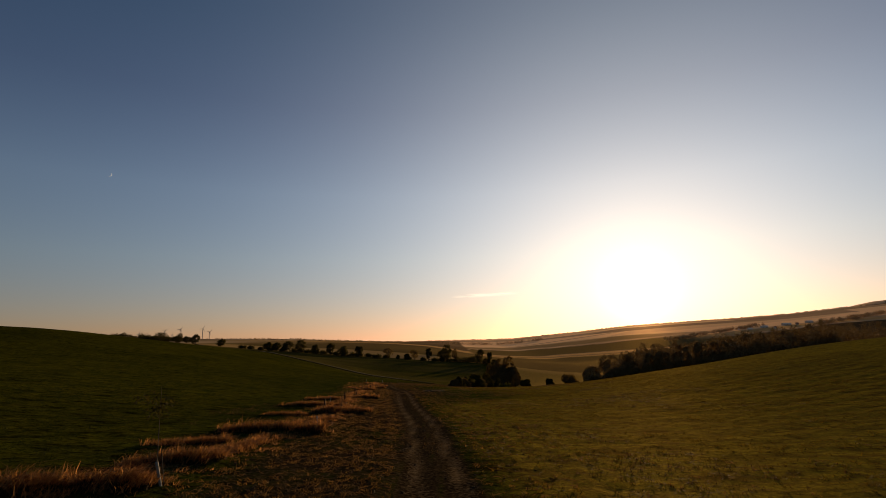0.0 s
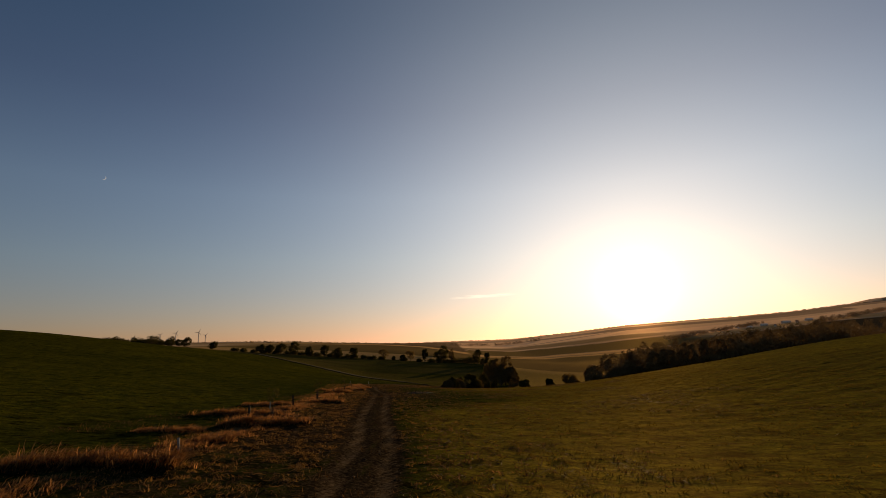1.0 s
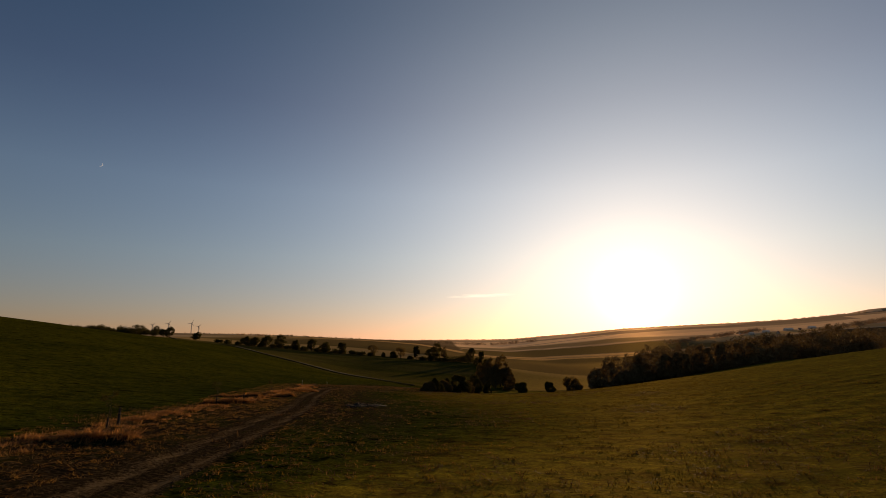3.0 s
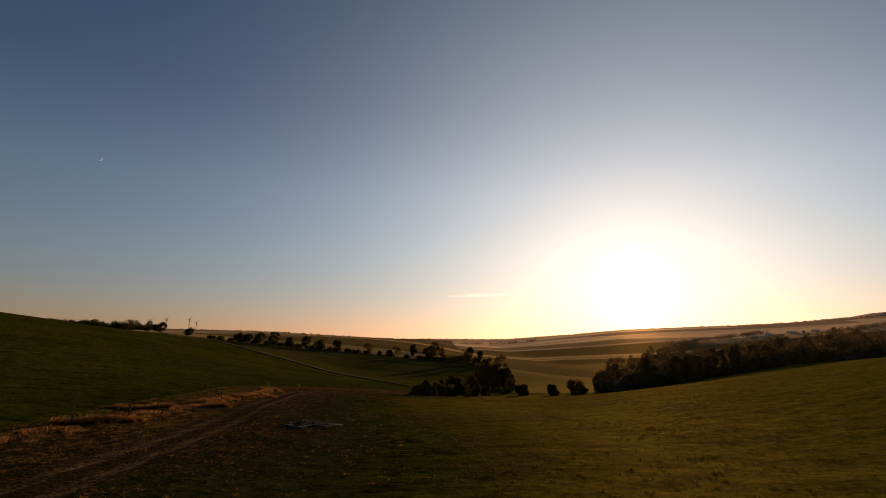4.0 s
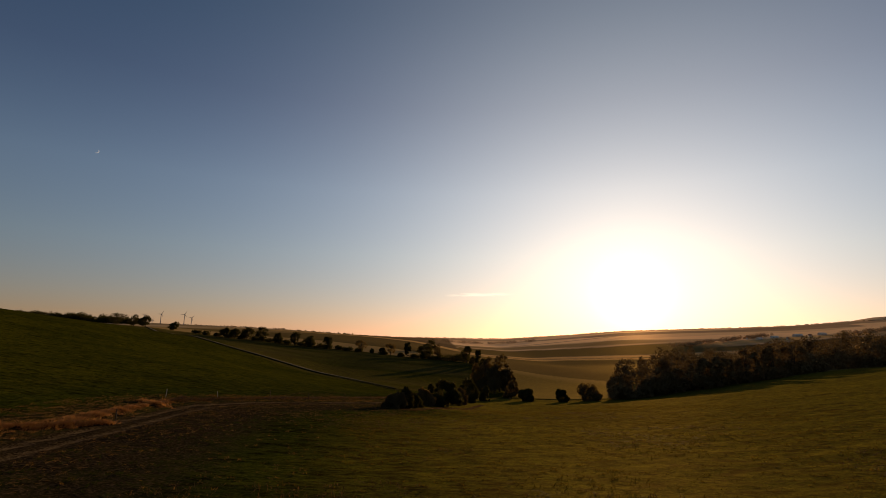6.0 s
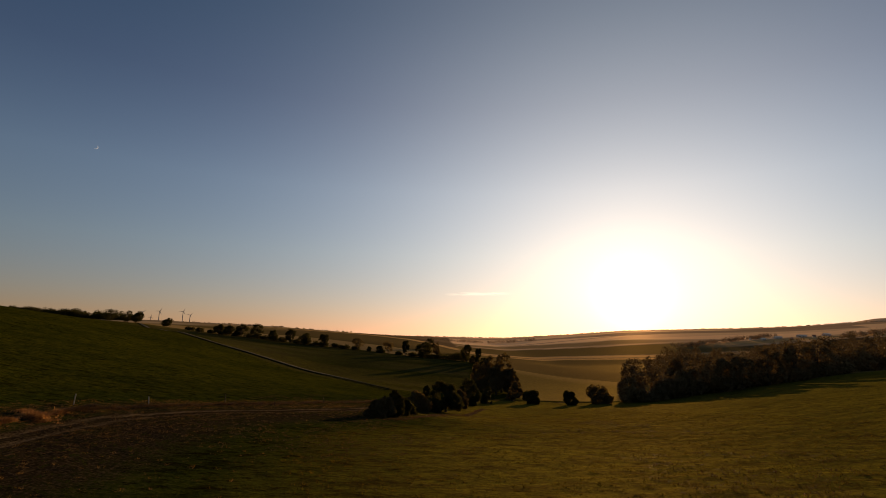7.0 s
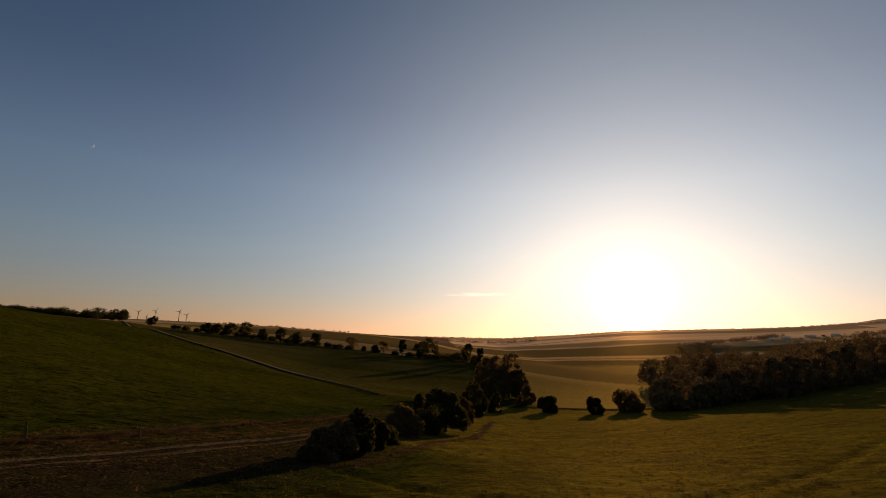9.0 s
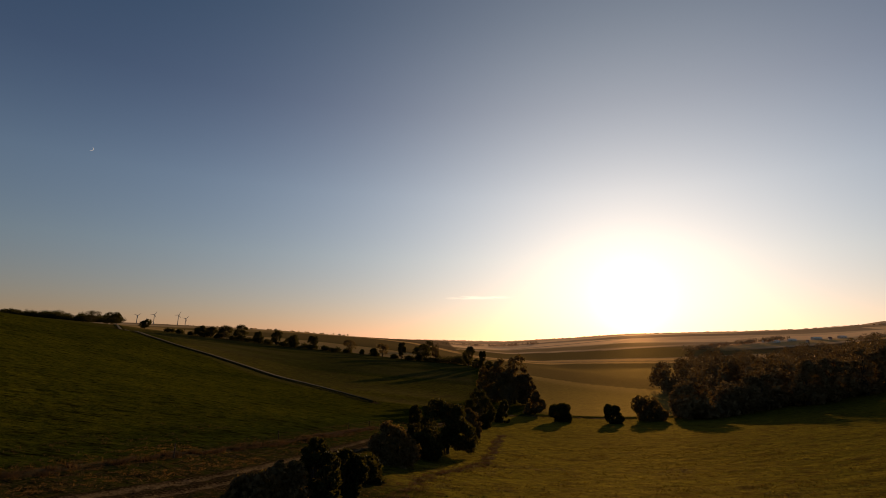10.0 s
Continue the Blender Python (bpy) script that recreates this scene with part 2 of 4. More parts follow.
# ragged banks of dry grass: from x, y to x, y, and their height
BANKS = ((-18.5, 17.4, -14.9, 18.8, 0.95), (-14.7, 18.9, -11.9, 21.2, 0.9), (-14.4, 24.1, -12.0, 25.8, 0.8), (-12.1, 26.4, -12.1, 31.9, 0.5), (-16.7, 29.7, -14.0, 32.1, 0.6), (-15.6, 36.2, -10.2, 37.6, 0.95),
         (-12.2, 43.0, -11.2, 45.6, 0.6), (-16.8, 47.2, -14.2, 48.4, 0.6), (-13.4, 51.3, -9.9, 53.8, 0.9), (-18.4, 58.5, -13.2, 60.2, 0.7), (-14.8, 64.4, -13.5, 68.0, 0.55), (-19.4, 69.5, -16.3, 72.0, 0.7),
         (-15.9, 76.7, -12.1, 78.6, 0.85), (-16.9, 84, -17.2, 93, 0.4), (-19.3, 103.6, -16.8, 108.2, 0.8), (-24.0, 116.5, -20.8, 119.0, 0.7), (-20.4, 119.0, -17.5, 125.0, 0.8), (-21.6, 139.0, -19.5, 147.0, 0.7),
         (-27.5, 166, -23.5, 163, 0.6), (-20.8, 127, -21.8, 139, 0.62), (-22.0, 147, -24.2, 160, 0.65), (-24.6, 163, -26.0, 173, 0.6))
FURROW = ((-3, 199), (4, 192), (10, 188.5), (22, 188), (32, 192.5), (45, 202), (59, 213.5), (90, 236))
LANE = ((-12, 342), (-33, 372), (-54, 397), (-80, 420), (-105, 433), (-135, 442), (-170, 476), (-270, 625), (-420, 851))


def curve_weights(knots, v):
    v = np.clip(v, knots[0], knots[-1])
    i = np.clip(np.searchsorted(knots, v, side="right") - 1, 0, len(knots) - 2)
    w = np.zeros((len(v), len(knots)))
    h = knots[i + 1] - knots[i]
    u = (v - knots[i]) / h
    r = np.arange(len(v))
    w[r, i] += 2 * u**3 - 3 * u**2 + 1
    w[r, i + 1] += -2 * u**3 + 3 * u**2
    for base, hh in ((i, u**3 - 2 * u**2 + u), (i + 1, u**3 - u**2)):
        lo, hi = np.maximum(base - 1, 0), np.minimum(base + 1, len(knots) - 1)
        g = hh * h / (knots[hi] - knots[lo])
        np.add.at(w, (r, hi), g)
        np.add.at(w, (r, lo), -g)
    return w


def smooth(a, b, v):
    t = np.clip((v - a) / (b - a), 0, 1)
    return t * t * (3 - 2 * t)


def hashed(ix, iy, seed):
    v = np.sin(ix * 127.1 + iy * 311.7 + seed * 74.7) * 43758.5453
    return v - np.floor(v)


def value_noise(x, y, size, seed):
    x, y = x / size, y / size
    ix, iy = np.floor(x), np.floor(y)
    fx, fy = x - ix, y - iy
    fx, fy = fx * fx * (3 - 2 * fx), fy * fy * (3 - 2 * fy)
    a, b = hashed(ix, iy, seed), hashed(ix + 1, iy, seed)
    c, d = hashed(ix, iy + 1, seed), hashed(ix + 1, iy + 1, seed)
    return (a * (1 - fx) + b * fx) * (1 - fy) + (c * (1 - fx) + d * fx) * fy - 0.5


def line_distance(x, y, line):
    """The distance to a line of points, and the signed side."""
    best, side = np.full(x.shape, 1e9), np.zeros(x.shape)
    for (ax, ay), (bx, by) in zip(line[:-1], line[1:]):
        dx, dy = bx - ax, by - ay
        u = np.clip(((x - ax) * dx + (y - ay) * dy) / (dx * dx + dy * dy), 0, 1)
        px, py = x - ax - u * dx, y - ay - u * dy
        d = np.hypot(px, py)
        near = d < best
        best = np.where(near, d, best)
        side = np.where(near, np.sign(dx * py - dy * px), side)
    return best, side


def rounded(line, steps=6):
    """The same line with its corners rounded off."""
    p = np.array(line, float)
    out = []
    for i in range(len(p) - 1):
        a, b, c, d = p[max(i - 1, 0)], p[i], p[i + 1], p[min(i + 2, len(p) - 1)]
        for k in range(steps):
            u = k / steps
            out.append(tuple(0.5 * (2 * b + (c - a) * u + (2 * a - 5 * b + 4 * c - d) * u * u + (3 * b - a - 3 * c + d) * u**3)))
    return out + [tuple(p[-1])]


TRACK_LINE, DRY_LINE, FURROW_LINE = rounded(TRACK), rounded(DRY_ROW), rounded(FURROW)


def land(x, y):
    """The height of the broad land."""
    x, y = np.asarray(x, float).ravel(), np.asarray(y, float).ravel()
    near = np.einsum("ni,ij,nj->n", curve_weights(LAND_Y, y), LAND_Z, curve_weights(LAND_X, x))
    dx, dy = x - 5, y - 85
    r, az = np.hypot(dx, dy), np.degrees(np.arctan2(dx, dy))
    top = 7.6 + np.tan(np.radians(np.interp(az, RIDGE_AZ, RIDGE_EL))) * RIDGE_R
    top = top + 5 * value_noise(x, y, 800, 3)
    rise = np.clip((r - 950) / (RIDGE_R - 950), 0, 1)
    z = near + (top - near) * rise**0.95 + 8 * value_noise(x, y, 700, 5) * rise * (1 - rise) * 2
    # behind the far ridge the land falls, and to the right a higher range follows
    z = z - np.clip(r - RIDGE_R, 0, None) * 0.12
    z = z + smooth(3700, 4600, r) * smooth(31, 41, az) * 172
    dip = np.interp(x, [-480, -422, -370, -281, -225, -131, -87, -50, -10, 30, 80], [0, 0.5, 4.0, 7.0, 6.3, 6.0, 5.0, 4.2, 2.5, 1.0, 0])
    z = z - dip * smooth(560, 730, y) * (1 - smooth(860, 1150, y))
    return z + 6.5 * np.exp(-((x + 250) / 75) ** 2 - ((y - 300) / 95) ** 2)


def ground_height(x, y):
    """The height of the ground with its tracks, banks and roughness."""
    shape = np.shape(x)
    x, y = np.asarray(x, float).ravel(), np.asarray(y, float).ravel()
    z = land(x, y)
    close = (np.abs(x) < 140) & (y > -40) & (y < 420)
    if close.any():
        a, b = x[close], y[close]
        d, _ = line_distance(a, b, TRACK_LINE)
        f, fs = line_distance(a, b, FURROW_LINE)
        g, _ = line_distance(a, b, DRY_LINE)
        d = d + 0.5 * value_noise(a, b, 3.0, 11)
        dz = -0.16 * np.exp(-(((np.abs(d) - 0.85) / 0.33) ** 2)) - 0.05 * np.exp(-((d / 2.4) ** 2))
        dz += 0.14 * np.exp(-((g / 1.6) ** 2)) * (0.6 + 0.9 * value_noise(a, b, 4, 21))
        for ax, ay, bx, by, tall in BANKS:
            bank, _ = line_distance(a, b, ((ax, ay), (bx, by)))
            dz += 0.20 * tall * np.exp(-((bank / 0.9) ** 2))
        dz += -0.16 * np.exp(-(((f - 0.3) / 0.55) ** 2)) + 0.07 * np.exp(-(((f - 1.6) / 0.7) ** 2)) * (fs < 0)
        dz += 0.09 * value_noise(a, b, 5.5, 31) + 0.05 * value_noise(a, b * 1.8, 2.1, 32) + 0.08 * value_noise(a, b * 1.4, 1.1, 33)
        # the worn strip is furrowed along the track
        worn = smooth(11, 7, d) * smooth(1.4, 2.2, d)
        dz += worn * (0.05 * np.sin(d * 5.2 + 2 * value_noise(a, b, 6, 35)) + 0.16 * value_noise(a, b, 0.75, 36))
        # shallow swathes left by mowing, running across the slope of the meadow
        dz += 0.025 * np.sin((b * 0.93 - a * 0.36) * 1.55 + 3 * value_noise(a, b, 20, 34)) * (a > 4)
        fade = smooth(140, 110, np.abs(a)) * smooth(420, 380, b)
        z[close] += dz * fade
    return z.reshape(shape)


def height_at(x, y):
    return float(ground_height(np.array([x]), np.array([y]))[0])


def fast_mesh(name, verts, tris, mats, smooth_faces=False, attrs=None):
    """A mesh of triangles (or of quads) from arrays."""
    me = bpy.data.meshes.new(name)
    verts, tris = np.asarray(verts, np.float32), np.asarray(tris, np.int32)
    k = tris.shape[1]
    me.vertices.add(len(verts))
    me.vertices.foreach_set("co", verts.ravel())
    me.loops.add(tris.size)
    me.loops.foreach_set("vertex_index", tris.ravel())
    me.polygons.add(len(tris))
    me.polygons.foreach_set("loop_start", np.arange(0, tris.size, k, dtype=np.int32))
    me.polygons.foreach_set("loop_total", np.full(len(tris), k, np.int32))
    if smooth_faces:
        me.polygons.foreach_set("use_smooth", np.ones(len(tris), bool))
    for m in mats:
        me.materials.append(m)
    for key, values in (attrs or {}).items():
        at = me.attributes.new(key, "FLOAT", "POINT")
        at.data.foreach_set("value", np.asarray(values, np.float32))
    me.update(calc_edges=True)
    return me


def spread(start, stop, step, growth):
    out, v = [], start
    sign = 1 if stop > start else -1
    while (stop - v) * sign > 0:
        step *= growth
        v += sign * step
        out.append(v)
    return out


gx = sorted(set(spread(-48, -4300, 0.6, 1.062) + list(np.arange(-48, 64.1, 0.62)) + spread(64, 4300, 0.6, 1.062)))
gy = sorted(set(spread(8, -2600, 0.7, 1.12) + list(np.arange(8, 262, 0.62)) + list(np.arange(262, 420, 2.0)) + list(np.arange(420, 1000, 7.0)) + spread(1000, 4700, 7.0, 1.06)))
GX, GY = np.meshgrid(np.array(gx), np.array(gy))
GZ = ground_height(GX, GY)
nx, ny = len(gx), len(gy)
ii = (np.arange(ny - 1)[:, None] * nx + np.arange(nx - 1)[None]).ravel()
gq = np.stack([ii, ii + 1, ii + nx + 1, ii + nx], 1)
fx, fy = GX.ravel(), GY.ravel()
td, ts = line_distance(fx, fy, TRACK_LINE)
dd, ds = line_distance(fx, fy, DRY_LINE)
ld, _ = line_distance(fx, fy, LANE)


def inside(poly, soft):
    """How far a place lies inside a convex field (0 outside, 1 inside), with a soft edge of that many metres."""
    m = np.full(fx.shape, 1e9)
    for (ax, ay), (bx, by) in zip(poly, poly[1:] + poly[:1]):
        le = math.hypot(bx - ax, by - ay)
        m = np.minimum(m, ((fx - ax) * (by - ay) - (fy - ay) * (bx - ax)) / le)
    return smooth(-soft, soft, m)


def between(a, b, v, s):
    return smooth(a - s, a + s, v) * (1 - smooth(b - s, b + s, v))


# bare soil: the cart track, the worn strip between it and the dry grass, and the field lane
wear = 0.55 * value_noise(fx, fy, 7, 41) + 0.5 * value_noise(fx, fy, 2.2, 42)
soil = 0.95 * np.exp(-(((td - 0.85) / 0.55) ** 2)) + 0.42 * (1 - smooth(1.2, 3.0, td + wear))
beside = (1 - smooth(7.0, 19.0, td + 5 * wear)) * (ts < 0) * (0.66 + 0.4 * wear) * smooth(60, 105, fy) * (1 - smooth(205, 232, fy))
strip = (1 - smooth(7.0, 12.0, td + 2 * wear)) * (ts > 0) * (0.62 + 0.45 * wear) * (1 - smooth(120, 200, fy) * 0.25) * (1 - smooth(225, 260, fy))
soil = np.maximum(np.maximum(soil, strip), beside)
rut = 0.85 * np.exp(-(((td - 0.95) / 0.45) ** 2)) * (0.85 + 0.15 * smooth(120, 165, fy) + 0.5 * wear)
lane_soil = 1 - smooth(1.6, 3.4, ld)
straw = np.exp(-((dd / 1.5) ** 2)) * (0.35 + 0.8 * wear)
# crops of the fields that lie beyond
row_y = np.interp(fx, [-900, -420, -131, -10, 34, 120, 900], [1050, 858, 744, 690, 640, 668, 760])
# where the meadow's brightening starts farther from the track, partly for lens vignetting
zone = smooth(60, 100, fy) * (1 - smooth(195, 225, fy))
valley = inside([(-16, 350), (-130, 446), (-418, 853), (-131, 732), (-6, 676), (36, 600), (26, 420), (8, 352)], 3)
# the fields to the right of the valley clump: gold below, then dark, a pale strip, and dark again up the far side
rightward = smooth(40, 56, fx) * (1 - smooth(520, 720, fx))
edge = np.interp(fx, [40, 60, 82, 107, 137, 175, 260, 400], [640, 612, 575, 530, 490, 450, 390, 330])
upper = np.interp(fx, [40, 60, 165, 246, 335, 420, 700], [900, 1110, 1085, 1105, 1060, 1010, 980])
gold = rightward * between(352, edge, fy, 3)
dark_low = rightward * between(edge, upper, fy, 4)
strip_far = rightward * (between(upper, upper + 34, fy, 6) + between(upper + 52, upper + 92, fy, 6))
dark_high = rightward * (between(upper + 102, upper + 420, fy, 12) + 0.6 * between(upper + 500, upper + 760, fy, 12))
stubble = between(6, 150, fy - row_y, 4) * smooth(560, 600, fy) * (1 - smooth(40, 56, fx))
pale2 = between(520, 640, fy - row_y, 10) * (np.abs(fx) < 1500) * (1 - rightward)
dark = dark_low + dark_high + (between(170, 480, fy - row_y, 10) * (fx > -300) + 0.85 * between(150, 2300, fy - row_y, 15) * smooth(-560, -420, fx) * (1 - smooth(60, 240, fx))) * (1 - rightward)
# gloss share that stands in for haze: grows with distance and towards the sun
haze_gloss = smooth(700, 1300, np.hypot(fx, fy)) * smooth(-900, 0, fx) * (1 - 0.45 * dark_high) * (1 - 0.7 * dark_low) + 0.35 * gold + 0.25 * dark_low + strip_far
# the valley's uneven stubble share stands in for sunlit and shaded streaks
ground_me = fast_mesh("ground", np.stack([fx, fy, GZ.ravel()], 1), gq, [], True,
                      {"soil": np.maximum(soil, lane_soil * 0.9), "straw": straw, "stubble": np.clip(stubble + (0.10 + 0.14 * value_noise(fx, fy * 3, 60, 47)) * valley + (0.22 + 0.30 * smooth(70, 8, edge - fy)) * gold + 0.8 * pale2 + 0.95 * strip_far, 0, 1), "dark": np.clip(dark, 0, 1), "haze_gloss": np.clip(haze_gloss, 0, 1), "rut": rut, "lush": np.where((ts > 0) & (fy < 470), smooth(9, 24, td), 0.0) * (1 - smooth(0, 6, -ld)), "dry": np.where((ts < 0) & (np.abs(fx) < 300) & (fy < 352), smooth(1.5 + 10 * zone, 5.0 + 28 * zone, td), 0.0)})

m, n, l, bsdf, out = material("ground_cover")
pos = n.new("ShaderNodeNewGeometry").outputs["Position"]


def attribute(key):
    a = n.new("ShaderNodeAttribute")
    a.attribute_name = key
    return a.outputs["Fac"]


fine, mid, broad = noise_node(n, l, 5.5, 8, pos, 0.7), noise_node(n, l, 0.45, 5, pos), noise_node(n, l, 0.035, 3, pos)
# the grain's near-black end paints shade between the blades
grass = blend(n, l, 0.5, ramp(n, l, fine, ((0.40, (0.002, 0.004, 0.001)), (0.62, (0.030, 0.040, 0.007)))), ramp(n, l, mid, ((0.3, (0.008, 0.015, 0.002)), (0.7, (0.023, 0.026, 0.005)))))
grass = blend(n, l, 1.0, grass, ramp(n, l, broad, ((0.3, (0.95, 1.0, 0.9)), (0.7, (1.75, 1.6, 1.2)))), "MULTIPLY")
# dark streaks painted in for the long shadows of tussocks
streak_map = n.new("ShaderNodeMapping")
streak_map.inputs["Scale"].default_value = (0.30, 0.50, 0.4)
streak_map.inputs["Rotation"].default_value = (0, 0, 0.12)
l.new(pos, streak_map.inputs["Vector"])
streak = noise_node(n, l, 1.0, 6, streak_map.outputs["Vector"], 0.65)
grass = blend(n, l, 1.0, grass, ramp(n, l, streak, ((0.36, (0.30, 0.32, 0.30)), (0.45, (0.95, 0.95, 0.9)), (0.70, (1.55, 1.45, 1.2)))), "MULTIPLY")
# finer dark dashes painted in for the shadows of tufts
dash_map = n.new("ShaderNodeMapping")
dash_map.inputs["Scale"].default_value = (0.9, 2.1, 1.0)
l.new(pos, dash_map.inputs["Vector"])
dash = noise_node(n, l, 1.0, 5, dash_map.outputs["Vector"], 0.7)
grass = blend(n, l, 1.0, grass, ramp(n, l, dash, ((0.38, (0.22, 0.24, 0.22)), (0.47, (0.95, 0.95, 0.95)), (0.66, (1.55, 1.5, 1.3)))), "MULTIPLY")
grass = blend(n, l, attribute("lush"), grass, blend(n, l, 1.0, grass, (1.65, 1.3, 1.0), "MULTIPLY"))
# drier grass right of the track, brightened further to stand in for golden glare
grass = blend(n, l, attribute("dry"), grass, blend(n, l, 1.0, grass, (2.9, 2.05, 1.15), "MULTIPLY"))
earth = ramp(n, l, fine, ((0.34, (0.004, 0.003, 0.002)), (0.5, (0.022, 0.015, 0.008)), (0.68, (0.070, 0.047, 0.025))))
chaff = ramp(n, l, fine, ((0.3, (0.16, 0.105, 0.050)), (0.7, (0.36, 0.255, 0.13))))
crop = ramp(n, l, mid, ((0.3, (0.22, 0.135, 0.052)), (0.7, (0.34, 0.215, 0.088))))
deep = ramp(n, l, mid, ((0.3, (0.034, 0.024, 0.013)), (0.7, (0.058, 0.041, 0.022))))
# the patchwork of far fields, paled in colour to stand in for haze
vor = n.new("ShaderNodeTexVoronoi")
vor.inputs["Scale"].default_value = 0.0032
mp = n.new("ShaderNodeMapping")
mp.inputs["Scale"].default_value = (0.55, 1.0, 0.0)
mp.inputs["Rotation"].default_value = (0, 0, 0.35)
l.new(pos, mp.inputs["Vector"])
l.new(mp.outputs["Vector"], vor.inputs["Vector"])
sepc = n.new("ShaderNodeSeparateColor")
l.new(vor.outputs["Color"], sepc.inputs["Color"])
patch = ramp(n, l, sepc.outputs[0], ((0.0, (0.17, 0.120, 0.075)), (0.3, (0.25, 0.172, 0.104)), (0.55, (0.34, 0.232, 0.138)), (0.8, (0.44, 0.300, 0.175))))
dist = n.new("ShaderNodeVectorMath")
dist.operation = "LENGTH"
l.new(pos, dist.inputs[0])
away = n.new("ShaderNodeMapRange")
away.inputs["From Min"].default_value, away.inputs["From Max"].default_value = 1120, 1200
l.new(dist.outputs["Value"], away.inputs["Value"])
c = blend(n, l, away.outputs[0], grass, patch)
c = blend(n, l, attribute("dark"), c, deep)
c = blend(n, l, attribute("stubble"), c, crop)


def broken(key, gain, cut):
    """A cover's share, with its edge broken up by the grain."""
    a = n.new("ShaderNodeMath")
    a.operation = "MULTIPLY_ADD"
    l.new(fine, a.inputs[0])
    a.inputs[1].default_value = 1.3
    l.new(attribute(key), a.inputs[2])
    b = n.new("ShaderNodeMath")
    b.operation, b.use_clamp = "MULTIPLY_ADD", True
    l.new(a.outputs[0], b.inputs[0])
    b.inputs[1].default_value, b.inputs[2].default_value = gain, -cut * gain
    return b.outputs[0]


c = blend(n, l, broken("straw", 2.2, 0.95), c, chaff)
c = blend(n, l, broken("soil", 2.6, 0.98), c, earth)
packed = ramp(n, l, fine, ((0.25, (0.050, 0.033, 0.017)), (0.7, (0.145, 0.098, 0.052))))
c = blend(n, l, broken("rut", 2.0, 0.95), c, packed)
l.new(c, bsdf.inputs["Base Color"])
bsdf.inputs["Roughness"].default_value = 0.6
bsdf.inputs["Specular IOR Level"].default_value = 0.0
hsum = n.new("ShaderNodeMath")
hsum.operation = "MULTIPLY_ADD"
l.new(fine, hsum.inputs[0])
hsum.inputs[1].default_value = 0.35
l.new(mid, hsum.inputs[2])
normal = bump_node(n, l, hsum.outputs[0], 1.0, 0.45, bsdf)
# golden gloss stands in for the glare over backlit dry grass
sheen = n.new("ShaderNodeBsdfGlossy")
l.new(blend(n, l, attribute("haze_gloss"), (0.95, 0.62, 0.18), blend(n, l, 1.0, c, (2.9, 2.6, 2.3), "MULTIPLY")), sheen.inputs["Color"])
sheen.inputs["Roughness"].default_value = 0.80
l.new(normal, sheen.inputs["Normal"])
gmix = n.new("ShaderNodeMixShader")
share = n.new("ShaderNodeMath")
share.operation = "MULTIPLY_ADD"
l.new(attribute("dry"), share.inputs[0])
share.inputs[1].default_value, share.inputs[2].default_value = 0.036, 0.002
# extra gloss over the far fields, put in to stand for bright haze
haze_gloss = n.new("ShaderNodeMath")
haze_gloss.operation = "MULTIPLY_ADD"
l.new(attribute("haze_gloss"), haze_gloss.inputs[0])
haze_gloss.inputs[1].default_value = 0.34
l.new(share.outputs[0], haze_gloss.inputs[2])
l.new(haze_gloss.outputs[0], gmix.inputs[0])
l.new(bsdf.outputs[0], gmix.inputs[1])
l.new(sheen.outputs[0], gmix.inputs[2])
l.new(gmix.outputs[0], out.inputs["Surface"])
M_GROUND = m
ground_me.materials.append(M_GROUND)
tagged(new("ground", ground_me), "rolling evening farmland of mown green meadow, stubble and a worn earth track", "ground", kind="structure")


# ---- helpers for things ----
def part(name, bm, mat, parent, label=""):
    me = bpy.data.meshes.new(name)
    bm.to_mesh(me)
    bm.free()
    me.materials.append(mat)
    ob = new(name, me)
    ob.parent = parent
    return tagged(ob, label)


def part_mesh(name, me, parent, label=""):
    ob = new(name, me)
    ob.parent = parent
    return tagged(ob, label)


def thing(name, x, y, z, label, category, group="", rz=0.0):
    ob = new(name)
    ob.empty_display_size = 0.3
    ob.matrix_basis = pose(x, y, z, 0, 0, rz)
    return tagged(ob, label, category, group)


def limb(bm, a, b, ra, rb, sides=7):
    """A tapered round limb from a to b."""
    a, b = Vector(a), Vector(b)
    q = (b - a).to_track_quat("Z", "Y").to_matrix()
    rings = []
    for p, r in ((a, ra), (a.lerp(b, 0.5) + q @ Vector((0.12 * ra, -0.1 * ra, 0)), (ra + rb) / 2), (b, rb)):
        rings.append([bm.verts.new(p + q @ Vector((r * math.cos(2 * math.pi * k / sides), r * math.sin(2 * math.pi * k / sides), 0))) for k in range(sides)])
    for lo, hi in zip(rings[:-1], rings[1:]):
        for k in range(sides):
            bm.faces.new((lo[k], lo[(k + 1) % sides], hi[(k + 1) % sides], hi[k]))
    bm.faces.new(rings[-1])
    bm.faces.new(rings[0][::-1])


